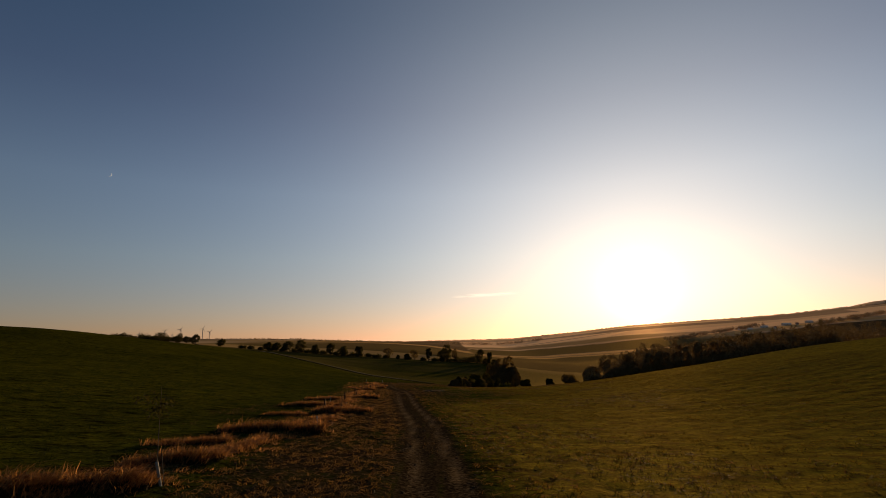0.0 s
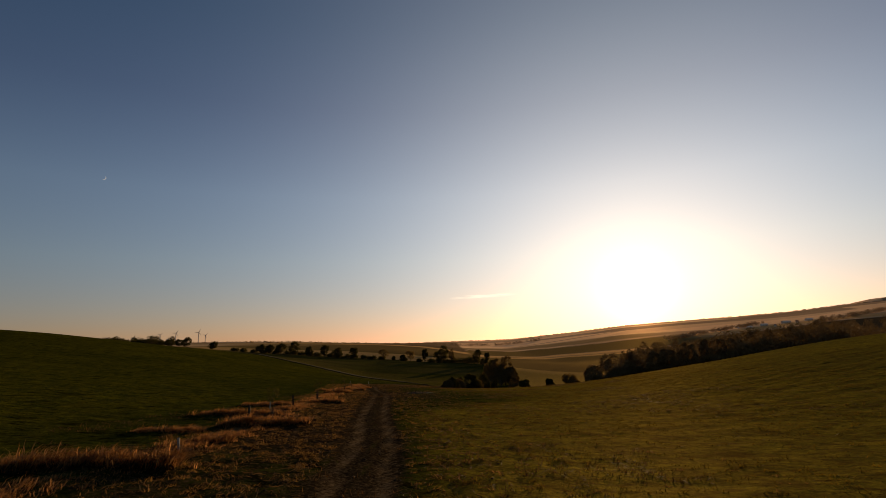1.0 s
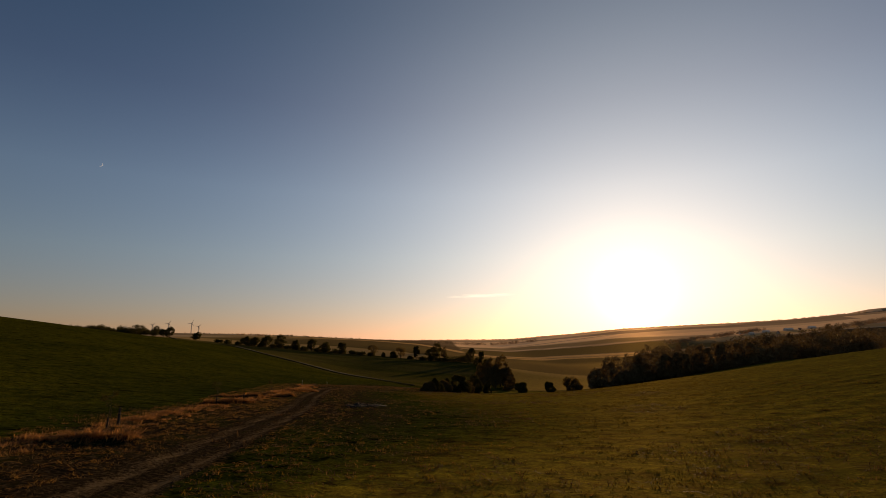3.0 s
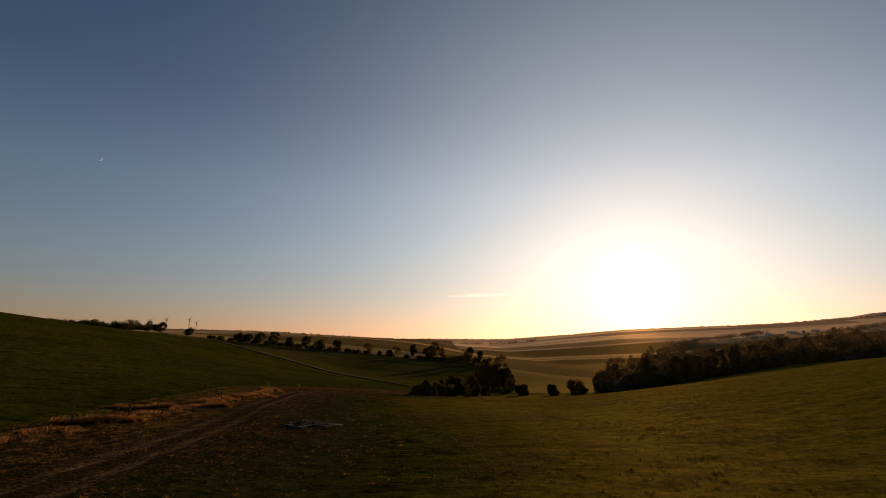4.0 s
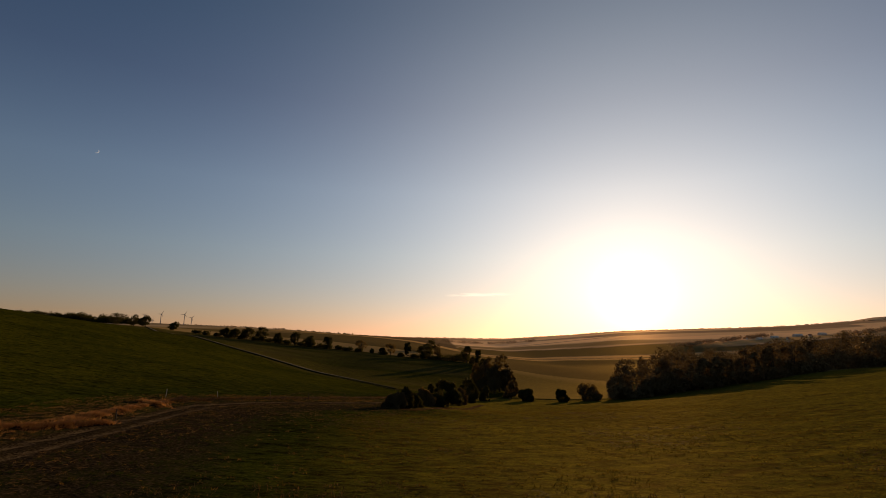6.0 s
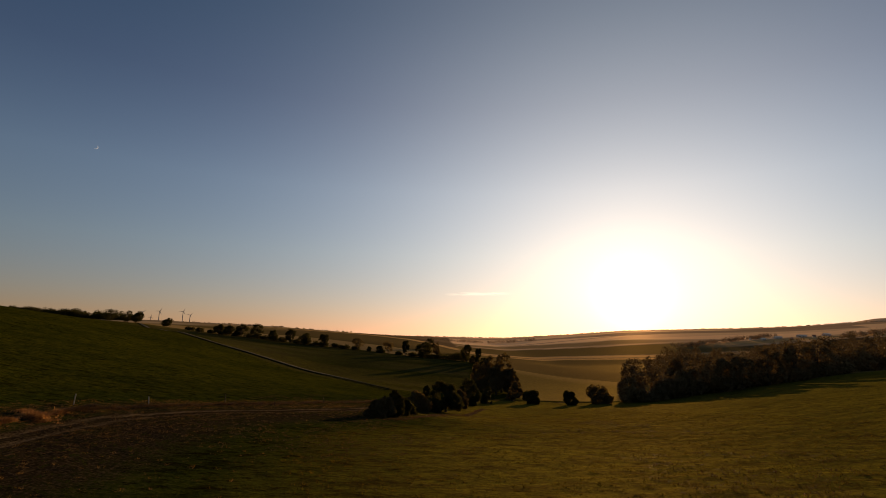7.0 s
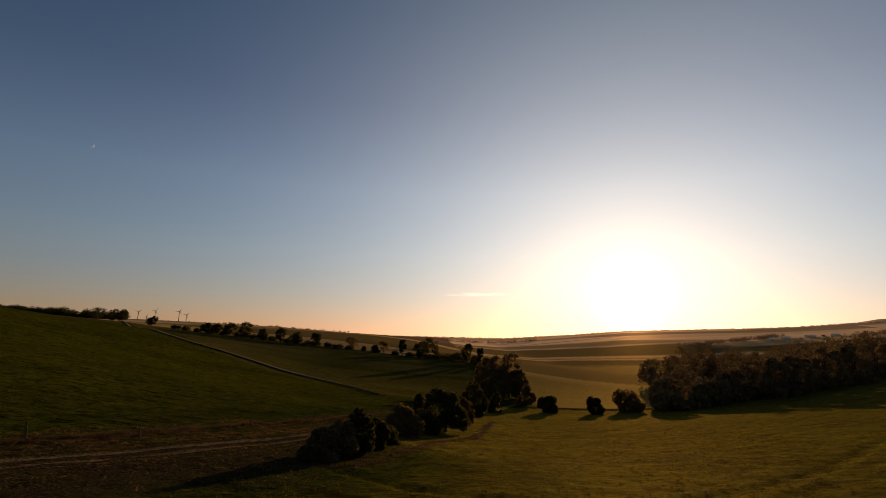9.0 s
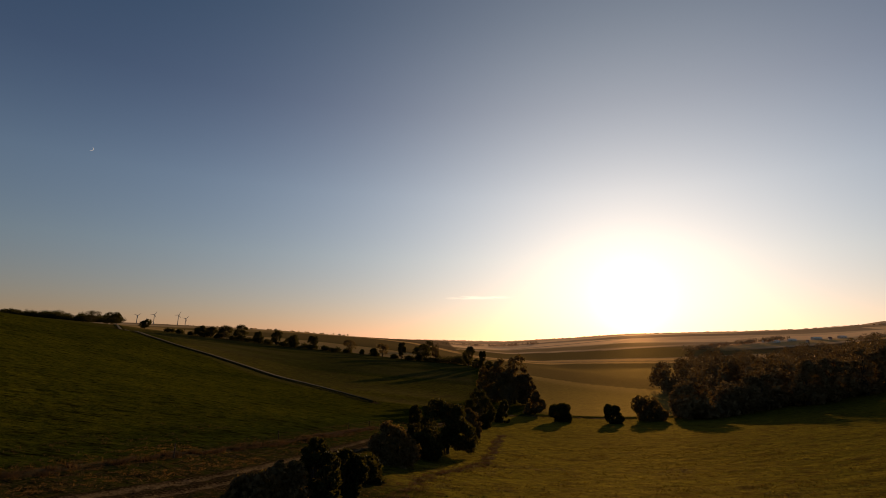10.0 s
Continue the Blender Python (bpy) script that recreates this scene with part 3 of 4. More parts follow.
def leaves(rng, centres, radii, count, size, flat=0.8):
    """Many small leaves (two triangles each) gathered in clumps round the given centres."""
    k = rng.integers(0, len(centres), count)
    d = rng.normal(size=(count, 3))
    d /= np.linalg.norm(d, axis=1)[:, None]
    p = centres[k] + d * (radii[k] * rng.uniform(0.45, 1.0, count) ** 0.6)[:, None] * np.array([1, 1, flat])
    u = rng.normal(size=(count, 3))
    u /= np.linalg.norm(u, axis=1)[:, None]
    w = np.cross(u, rng.normal(size=(count, 3)))
    w /= np.linalg.norm(w, axis=1)[:, None]
    s = size * rng.uniform(0.6, 1.35, count)[:, None]
    u, w = u * s, w * s * 0.55
    v = np.stack([p - u, p + w, p + u, p - w], 1).reshape(-1, 3)
    i = np.arange(count) * 4
    return v, np.stack([i, i + 1, i + 2, i + 3], 1)


def crown_clumps(rng, n_clumps, height, width, base, kind):
    """Where the clumps of a crown sit: on the outside of a few rounded lobes that fill a tree of that height and width from base up."""
    mid = base + (height - base) * {"bush": 0.34, "round": 0.47, "tall": 0.50}[kind]
    size = width * 1.05 / math.sqrt(n_clumps)
    half = width / 2 - 0.75 * size
    up, down = height - mid - 0.6 * size, mid - base
    n_l = int(rng.integers(7, 12))
    d = rng.normal(size=(n_l, 3))
    d /= np.linalg.norm(d, axis=1)[:, None]
    r = np.concatenate([[0.66], rng.uniform(0.30, 0.52, n_l)])
    c = np.concatenate([[(0, 0, 0)], d * (rng.uniform(0.93, 1.06, n_l) - r[1:])[:, None]])
    pick = rng.integers(0, n_l + 1, n_clumps * 12)
    v = rng.normal(size=(len(pick), 3))
    v /= np.linalg.norm(v, axis=1)[:, None]
    p = c[pick] + v * (r[pick] * rng.uniform(0.84, 1.02, len(pick)))[:, None]
    deep = (np.linalg.norm(p[:, None] - c[None], axis=2) / r[None]).min(1) < 0.80
    p = p[~deep][:n_clumps]
    wide = np.where(p[:, 2] < 0, np.minimum(1.9, 0.97 / np.sqrt(np.clip(1 - p[:, 2] ** 2, 0.05, 1))) if kind == "bush" else 1.0, 1 - (0.28 if kind == "tall" else 0.06) * np.clip(p[:, 2], 0, 1))
    out = np.stack([p[:, 0] * half * wide, p[:, 1] * half * wide, mid + np.where(p[:, 2] > 0, p[:, 2] * up, p[:, 2] * down)], 1)
    return out, size * rng.uniform(0.6, 1.35, len(p))


def tree(name, x, y, height, width, label, category="tree", group="", kind="round", seed=1, leaf=0.5, count=1600, clumps=34, base=0.18, mat=None, sink=0.15):
    rng = np.random.default_rng(seed)
    ob = thing(name, x, y, height_at(x, y) - sink, label, category, group, 0)
    height = height * (1.14 if kind == "bush" else 1.04)
    low = height * base
    centres, radii = crown_clumps(rng, clumps, height, width, low, kind)
    bm = bmesh.new()
    r0 = max(0.05, height * 0.022)
    stems = [(0.0, 0.0)] if kind != "bush" else [(0.25, 0.1), (-0.3, 0.15), (0.05, -0.3), (-0.1, 0.35)]
    for sx, sy in stems:
        rs = r0 if len(stems) == 1 else r0 * 0.6
        lean = rng.normal(0, 0.03 * height, 2)
        limb(bm, (sx, sy, -0.2), (sx + lean[0], sy + lean[1], height * 0.45), rs * 1.25, rs * 0.7)
        limb(bm, (sx + lean[0], sy + lean[1], height * 0.45), (sx + lean[0] * 1.4, sy + lean[1] * 1.4, height * 0.82), rs * 0.7, rs * 0.2)
    for k in range(0, len(centres), max(1, len(centres) // 12)):
        c = centres[k]
        h = min(c[2] * 0.8, height * 0.55)
        limb(bm, (0, 0, max(0.3, h * 0.75)), (c[0] * 0.85, c[1] * 0.85, c[2]), r0 * 0.42, r0 * 0.10, 5)
    part("trunk", bm, M_BARK, ob)
    v, f = leaves(rng, centres, radii, count, leaf)
    part_mesh("crown", fast_mesh("crown", v, f, [mat or M_LEAF]), ob)
    return ob


# ---- trees and bushes of the valley ----
BUSHES = (
    ("bush", 0.6, 200.6, 3.0, 3.6, "low spreading dark bush at the track edge"),
    ("bush", 2.8, 208.0, 2.9, 3.8, "low dark bramble bush between taller ones"),
    ("bush", 7.6, 232.0, 3.2, 4.6, "dense dark leafy bush beside the earth track"),
    ("bush", -0.4, 199.0, 2.8, 4.4, "low spreading dark bush at the track edge"),
    ("bush", 1.9, 203.2, 4.1, 3.4, "upright dark hawthorn bush beside the earth track"),
    ("bush", 3.4, 213.5, 2.6, 3.6, "low dark bramble bush between taller ones"),
    ("bush", 4.7, 225.0, 4.1, 5.5, "dense dark leafy bush beside the earth track"),
    ("bush", 10.3, 240.0, 7.3, 8.6, "tall broad dark bush in the trackside row"),
    ("bush", 5.8, 248.0, 5.4, 3.8, "dark leafy bush with a ragged top"),
    ("bush", 14.6, 265.0, 5.6, 4.8, "dark leafy bush in the trackside row"),
    ("bush", 19.3, 298.0, 8.7, 8.8, "tall dark bush with sunlit rim leaves"),
    ("bush", 26.2, 316.0, 6.2, 5.0, "narrow upright dark bush by the track"),
    ("bush", 41.7, 351.0, 7.2, 8.2, "round free-standing bush beside the valley lane"),
    ("bush", 45.0, 326.5, 5.6, 7.6, "low ragged bush at the meadow edge"),
    ("bush", 59.0, 323.0, 5.5, 7.0, "small round bush at the meadow edge"),
    ("bush", 74.0, 334.0, 8.7, 12.8, "large dome-shaped bush at the meadow edge"),
)
for i, (nm, x, y, h, w, lab) in enumerate(BUSHES):
    near = y < 300
    tree(nm, x, y, h, w, lab, "bush", "bushes along the track", "bush", 100 + i, 0.165 if near else 0.27,
         int((1900 if near else 1100) * w), 210, 0.02, M_LEAF if i % 3 else M_LEAF_DRY, 0.35)

for i, (x, y, h, w, kind, lab) in enumerate((
    (34.0, 402, 18.5, 14.5, "bush", "tall dark broad-leaved tree in the valley clump"),
    (41.5, 398, 19.0, 16.0, "bush", "tall dark broad-leaved tree in the valley clump"),
    (46.0, 394, 14.5, 12.0, "bush", "shorter leafy tree at the edge of the valley clump"),
    (36.5, 392, 13.5, 13.0, "bush", "dense leafy tree in front of the valley clump"),
    (30.5, 408, 15.0, 11.0, "bush", "dark tree behind the valley clump"),
)):
    tree("broadleaf_tree", x, y, h, w, lab, "tree", "trees of the valley clump", kind, 140 + i, 0.42, 8000, 260, 0.02, M_LEAF_DRY)
tree("bush", 36.6, 379, 8.8, 7.8, "pale rounded bush in front of the tall clump", "bush", "bushes along the track", "bush", 150, 0.26, 4600, 150, 0.03, M_LEAF_DRY)

# the row of trees along the road across the valley
ROW = (
    (-622.7, 1100, 17.0, 26.0, "round"), (-528.5, 1000, 14.0, 20.0, "round"), (-505.0, 985, 11.0, 14.0, "round"), (-422.0, 851, 11.5, 15.5, "round"),
    (-370.3, 830, 9.0, 13.9, "round"), (-281.0, 792, 9.5, 13.0, "round"), (-266.0, 788, 9.0, 14.0, "tall"), (-248.9, 785, 11.5, 17.0, "round"),
    (-225.2, 775, 12.6, 15.0, "tall"), (-199.1, 760, 9.2, 12.5, "tall"), (-173.6, 745, 12.4, 13.0, "tall"), (-155.0, 742, 9.6, 14.0, "round"),
    (-131.6, 739, 10.6, 13.0, "round"), (-87.0, 718, 10.6, 12.5, "round"), (-60.5, 706, 5.6, 7.6, "round"), (-49.9, 700, 10.0, 13.4, "round"),
    (-30.5, 694, 12.6, 7.6, "tall"), (-10.2, 684, 12.4, 15.4, "round"), (4.5, 678, 12.6, 8.6, "round"), (-8.1, 900, 13.0, 18.0, "tall"),
    (33.1, 611, 17.2, 12.0, "tall"), (42.6, 600, 16.6, 8.6, "round"),
)
for i, (x, y, h, w, kind) in enumerate(ROW):
    h, w = (h * 1.48, w * 1.22) if i < 20 else (h * 1.02, w)
    airy = i in (13, 15, 18)
    tree("roadside_tree", x, y, h, w, "sparse light-crowned roadside tree on the valley road" if airy else ("upright dark roadside tree on the valley road" if kind == "tall" else "round-crowned dark roadside tree on the valley road"),
         "tree", "trees along the valley road", kind, 200 + i, 0.5 if y > 640 else 0.42, 1500 if airy else 4200, 90, 0.05 if not airy else 0.2, M_LEAF_DRY if airy else M_LEAF)
HEDGE = ((-309, 800, 5.0, 11.0), (-292, 796, 5.5, 12), (-238, 780, 5.0, 14), (-212, 768, 4.6, 13), (-186, 754, 5.0, 13), (-165, 744, 5.6, 12), (-143, 741, 4.6, 13), (-117.6, 735, 4.2, 11.3), (-103.8, 725, 4.0, 15.0),
         (-73.4, 712, 4.4, 5.5), (-38, 697, 4.2, 9), (-22, 690, 3.8, 12), (-2, 681, 4.4, 12), (17.4, 660, 6.0, 17.0), (31.8, 640, 7.0, 18.0), (48, 590, 6.0, 9.0), (-326, 806, 4.4, 12), (-276, 790, 5.0, 14), (-255, 784, 4.6, 14), (-225, 774, 4.4, 14), (-199, 760, 4.6, 14), (-155, 742, 4.4, 13), (-131, 738, 4.4, 13), (-90, 719, 3.6, 12), (-60, 706, 3.4, 12), (-12, 686, 3.8, 12), (8, 672, 5.0, 14), (24, 650, 6.4, 14), (40, 612, 6.4, 12))
for i, (x, y, h, w) in enumerate(HEDGE):
    tree("hedge_bush", x, y, h * 1.2, w * 1.15, "low dark hedge bush between the roadside trees", "bush", "hedge along the valley road", "bush", 300 + i, 0.6, 1100, 50, 0.03)


# ---- woods: masses of crowns ----
def woods(name, spots, label, leaf, per_tree, seed, mat, clumps=14):
    """A wood that nobody could count, as one mass of trunks and crowns: spots are rows of x, y, height, width."""
    rng = np.random.default_rng(seed)
    vs, fs, at = [], [], 0
    xs, ys = np.array([s[0] for s in spots]), np.array([s[1] for s in spots])
    zs = ground_height(xs, ys)
    for (x, y, h, w), z in zip(spots, zs):
        c, r = crown_clumps(rng, clumps, h, w, h * 0.02, "round" if rng.random() < 0.8 else "tall")
        v, f = leaves(rng, c, r * 1.1, per_tree, leaf)
        vs.append(v + np.array([x, y, z]))
        fs.append(f + at)
        at += len(v)
    tagged(new(name, fast_mesh(name, np.concatenate(vs), np.concatenate(fs), [mat])), label, "woods", kind="stuff")


def scatter(seed, count, poly, h, w):
    """Spots inside a convex plan."""
    rng = np.random.default_rng(seed)
    p = np.array(poly, float)
    lo, hi = p.min(0), p.max(0)
    out = []
    while len(out) < count:
        q = rng.uniform(lo, hi)
        ok = all((q[0] - a[0]) * (b[1] - a[1]) - (q[1] - a[1]) * (b[0] - a[0]) > 0 for a, b in zip(p, np.roll(p, -1, 0)))
        if ok:
            k = rng.uniform(0.5, 1.3)
            out.append((q[0], q[1], h * k, w * rng.uniform(0.8, 1.25)))
    return out


for i, (x, y, h, w, lab) in enumerate((
    (90.7, 341, 10.8, 16.0, "broad bushy tree at the edge of the woods"),
    (106, 341, 10.2, 17.0, "broad bushy tree at the edge of the woods"),
    (116, 345, 12.0, 13.0, "low bushy tree at the edge of the woods"),
    (125, 336, 13.0, 13.5, "broad bushy tree at the edge of the woods"),
    (134, 336, 13.5, 13.0, "dark leafy tree at the edge of the woods"),
    (149, 342, 14.5, 14.0, "dark leafy tree at the edge of the woods"),
    (166, 350, 15.0, 14.0, "tall leafy tree at the edge of the woods"),
    (184, 362, 16.0, 15.0, "tall leafy tree at the edge of the woods"),
)):
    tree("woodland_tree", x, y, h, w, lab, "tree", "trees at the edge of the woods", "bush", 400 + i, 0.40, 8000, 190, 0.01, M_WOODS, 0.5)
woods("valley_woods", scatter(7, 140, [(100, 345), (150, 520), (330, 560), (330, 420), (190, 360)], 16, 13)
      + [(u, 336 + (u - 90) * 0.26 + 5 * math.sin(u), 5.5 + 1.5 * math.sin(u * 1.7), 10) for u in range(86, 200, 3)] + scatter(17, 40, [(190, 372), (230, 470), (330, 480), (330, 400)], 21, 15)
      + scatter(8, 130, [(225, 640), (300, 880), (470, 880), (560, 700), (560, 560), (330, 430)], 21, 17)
      + scatter(18, 70, [(450, 800), (520, 960), (760, 1060), (740, 880), (560, 740)], 25, 19), "brown-green mass of woodland filling the valley, with haze put into its leaf colour", 0.66, 560, 5, M_WOODS, 60)
woods("hill_woods", scatter(9, 260, [(-1150, 1170), (-1110, 1280), (-740, 1330), (-770, 1190)], 18, 20) + scatter(19, 60, [(-780, 1190), (-760, 1290), (-640, 1220), (-650, 1150)], 12, 15), "dark strip of woodland on the hill crest", 1.3, 240, 6, M_LEAF, 24)
far_spots = []
rng = np.random.default_rng(55)
for k in range(620):
    az = radians(rng.uniform(-12, 42))
    r = 3520 + rng.normal(0, 25)
    s = 0.25 + 0.55 * rng.random() ** 3
    far_spots.append((5 + r * math.sin(az), 85 + r * math.cos(az), 7 * s, 13 * s))
for a, b, count, h in (((-40, 2300), (420, 2350), 90, 14), ((-700, 1750), (-250, 1650), 40, 5), ((520, 1250), (900, 1500), 120, 11), ((900, 1250), (1500, 1700), 150, 12), ((-1200, 2400), (-500, 2900), 60, 5)):
    rng = np.random.default_rng(count)
    for k in range(count):
        u = rng.random()
        far_spots.append((a[0] + (b[0] - a[0]) * u + rng.normal(0, 5), a[1] + (b[1] - a[1]) * u + rng.normal(0, 9), h * rng.uniform(0.6, 1.2), h * rng.uniform(0.9, 1.5)))
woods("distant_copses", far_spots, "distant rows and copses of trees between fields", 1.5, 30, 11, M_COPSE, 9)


# ---- the track side: dry grass, stakes, guards and young trees ----
def blades(rng, x, y, z, height, spread_r, lean, width, count, droop=0.35, wind=0.0, bow=0.0):
    """Bent blades, each of three triangles, for tufts at x, y, z with count blades a tuft."""
    k = np.repeat(np.arange(len(x)), count)
    n_b = len(k)
    a = rng.uniform(0, 2 * math.pi, n_b)
    r = spread_r[k] * np.sqrt(rng.random(n_b))
    root = np.stack([x[k] + r * np.cos(a), y[k] + r * np.sin(a), z[k] - 0.03], 1)
    b = np.where(rng.random(n_b) < wind, rng.normal(0.1, 0.6, n_b), rng.uniform(0, 2 * math.pi, n_b))
    h = height[k] * rng.uniform(0.55, 1.1, n_b)
    tilt = np.abs(rng.normal(bow, lean, n_b))
    out = np.stack([np.cos(b), np.sin(b), np.zeros(n_b)], 1)
    side = np.stack([-np.sin(b), np.cos(b), np.zeros(n_b)], 1) * (width * rng.uniform(0.6, 1.3, n_b))[:, None]
    up = np.array([0, 0, 1.0])
    mid = root + up * (h * 0.6)[:, None] + out * (h * tilt * 0.5)[:, None]
    tip = root + up * (h * (1 - droop * np.minimum(tilt, 1)))[:, None] + out * (h * tilt * 1.2)[:, None]
    v = np.stack([root - side, root + side, mid + side * 0.7, mid - side * 0.7, tip], 1).reshape(-1, 3)
    i = np.arange(n_b) * 5
    return v, np.concatenate([np.stack([i, i + 1, i + 2], 1), np.stack([i, i + 2, i + 3], 1), np.stack([i + 3, i + 2, i + 4], 1)])


def tufts(rng, x, y, z, height, spread_r, lean, width, count):
    """Short simple blades, one pointed triangle each, all of a tuft leaning much the same way."""
    k = np.repeat(np.arange(len(x)), count)
    n_b = len(k)
    a = rng.uniform(0, 2 * math.pi, n_b)
    r = spread_r[k] * np.sqrt(rng.random(n_b))
    root = np.stack([x[k] + r * np.cos(a), y[k] + r * np.sin(a), z[k] - 0.02], 1)
    b = rng.uniform(0, 2 * math.pi, len(x))[k] + rng.normal(0, 0.8, n_b)
    h = height[k] * rng.uniform(0.6, 1.2, n_b)
    tilt = np.abs(rng.normal(lean, 0.35, n_b))
    side = rng.uniform(0, 2 * math.pi, n_b)
    w = (width * rng.uniform(0.6, 1.3, n_b))[:, None] * np.stack([np.cos(side), np.sin(side), np.zeros(n_b)], 1)
    tip = root + np.stack([np.cos(b) * tilt * h, np.sin(b) * tilt * h, h / (1 + 0.4 * tilt)], 1)
    return np.stack([root - w, root + w, tip], 1).reshape(-1, 3), np.arange(n_b * 3).reshape(-1, 3)


def along(line, s):
    """Points at the given shares of a line's length, and the way across it."""
    p = np.array(line)
    seg = np.hypot(*np.diff(p, axis=0).T)
    t = np.concatenate([[0], np.cumsum(seg)]) / seg.sum()
    x, y = np.interp(s, t, p[:, 0]), np.interp(s, t, p[:, 1])
    e = 1e-3
    dx, dy = np.interp(s + e, t, p[:, 0]) - np.interp(s - e, t, p[:, 0]), np.interp(s + e, t, p[:, 1]) - np.interp(s - e, t, p[:, 1])
    q = np.hypot(dx, dy)
    return x, y, -dy / q, dx / q


rng = np.random.default_rng(21)
dry_x, dry_y, dry_h = [], [], []
for ax, ay, bx, by, tall in BANKS:
    for k in range(int(34 * math.hypot(bx - ax, by - ay) * tall + 12)):
        u, off = rng.uniform(-0.06, 1.06), rng.normal(0, 0.42)
        lump = 0.35 + 0.65 * math.sin(u * 7.3 + ax * 3 + 1.1 * math.sin(u * 17 + ay)) ** 2
        dry_x.append(ax + u * (bx - ax) + rng.normal(0, 0.25))
        dry_y.append(ay + u * (by - ay) + off + 0.25)
        dry_h.append(0.98 * tall * lump * rng.uniform(0.6, 1.2) * max(0.35, 1 - 0.45 * abs(off)))
for k in range(700):
    py = rng.uniform(170, 262)
    off = rng.normal(0, 0.7)
    dry_x.append(np.interp(py, [q[1] for q in DRY_LINE], [q[0] for q in DRY_LINE]) + off)
    dry_y.append(py)
    dry_h.append(rng.uniform(0.35, 0.75) * (0.6 + 0.4 * math.sin(py * 1.3) ** 2) * max(0.4, 1 - abs(off) * 0.4))
BUSH_VERGE = ((-2.5, 192.5), (3.5, 197.5), (6.0, 207.0), (8.5, 220.0), (14.5, 233.0), (17.5, 252.0), (22.0, 280.0))
for k in range(420):
    py = rng.uniform(191, 280)
    dry_x.append(np.interp(py, [q[1] for q in BUSH_VERGE], [q[0] for q in BUSH_VERGE]) + rng.normal(0, 0.5))
    dry_y.append(py)
    dry_h.append(rng.uniform(0.12, 0.36))
for k in range(1300):
    py = rng.uniform(8, 172)
    off = rng.normal(0, 1.1)
    dry_x.append(np.interp(py, [q[1] for q in DRY_LINE], [q[0] for q in DRY_LINE]) + off)
    dry_y.append(py)
    dry_h.append(rng.uniform(0.16, 0.50) * (0.5 + 0.8 * math.sin(py * 0.7) ** 2) * max(0.4, 1 - abs(off) * 0.3))
x, y, dry_h = np.array(dry_x), np.array(dry_y), np.array(dry_h)
v, f = blades(rng, x, y, ground_height(x, y), dry_h, np.full(len(x), 0.36), 0.42, 0.016, 32, 0.42, 0.85, 0.95)
# near-black stems added on the near side stand in for the banks' shade
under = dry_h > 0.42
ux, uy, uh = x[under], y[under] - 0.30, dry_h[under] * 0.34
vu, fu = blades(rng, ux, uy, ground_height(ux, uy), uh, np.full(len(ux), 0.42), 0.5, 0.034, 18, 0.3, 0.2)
tagged(new("dead_stems", fast_mesh("dead_stems", vu, fu, [M_SHADE_STEM])), "near-black stems added as the shade at the foot of the dry grass", "grass", kind="stuff")
first = np.repeat(y < 168, 32)
quads = np.tile(first, 3)
for key, mat, rows, lab in (("dry_grass", M_STRAW, quads, "tall bleached golden grass in ragged clumps beside the track"), ("withered_grass", M_STALK, ~quads, "low withered brown grass along the track and under the bushes")):
    tagged(new(key, fast_mesh(key, v, f[rows], [mat])), lab, "grass", kind="stuff")

# the pale field lane up the far side of the meadow, and the rank grass below it
lx, ly, lax, lay = along(rounded(LANE), np.linspace(0.001, 0.999, 260))
narrow = np.clip(np.linspace(0.1, 5.0, 260), 0.1, 0.8)
for key, across, mat, lab in (("field_lane", ((-1.35, 0.61), (-0.4, 0.68), (0.4, 0.68), (1.35, 0.61)), M_LANE, "pale unpaved lane running up the edge of the meadow"),
                              ("lane_bank", ((-3.2, -0.2), (-1.5, 0.56), (0.0, 0.58), (1.5, 0.56), (3.2, -0.2)), M_VERGE, "low grassy bank carrying the field lane")):
    rows = []
    for o, dz in across:
        px, py = lx + lax * o * narrow, ly + lay * o * narrow
        rows.append(np.stack([px, py, ground_height(px, py) + dz], 1))
    k = len(rows)
    v = np.stack(rows, 1).reshape(-1, 3)
    i = (np.arange(259)[:, None] * k + np.arange(k - 1)[None]).ravel()
    tagged(new(key, fast_mesh(key, v, np.stack([i, i + k, i + k + 1, i + 1], 1), [mat], True)), lab, "lane", kind="structure")
rng = np.random.default_rng(31)
s = rng.random(3200)
x, y, ax, ay = along(rounded(LANE), s)
off = 2.0 + np.abs(rng.normal(0, 0.9, len(s)))
off = np.where(rng.random(len(s)) < 0.8, off, -off)
x, y = x + ax * off, y + ay * off
v, f = blades(rng, x, y, ground_height(x, y), rng.uniform(0.3, 0.7, len(x)), np.full(len(x), 0.7), 0.6, 0.10, 7)
tagged(new("verge_grass", fast_mesh("verge_grass", v, f, [M_VERGE])), "dark rank grass along the field lane", "grass", kind="stuff")

# mown meadow: short tufts, thick near the flight path and thinner away from it
rng = np.random.default_rng(22)
n_t = 130000
x, y = rng.uniform(-95, 90, n_t), rng.uniform(8, 300, n_t)
mid_x = np.interp(y, [0, 170, 300], [0, 9, 20])
keep = rng.random(n_t) < np.clip(1.2 - np.abs(x - mid_x) / 100, 0.2, 1) * np.clip(1.5 - y / 400, 0.5, 1)
x, y = x[keep], y[keep]
td2, ts2 = line_distance(x, y, TRACK_LINE)
keep = rng.random(len(x)) < np.where(td2 < 2.2, 0.02, np.where((ts2 > 0) & (td2 < 10) & (y < 220) | (ts2 <= 0) & (td2 < 7) & (y > 95) & (y < 215), 0.12, 0.9)) * (0.55 + 0.9 * (value_noise(x, y, 3.2, 61) + 0.5))
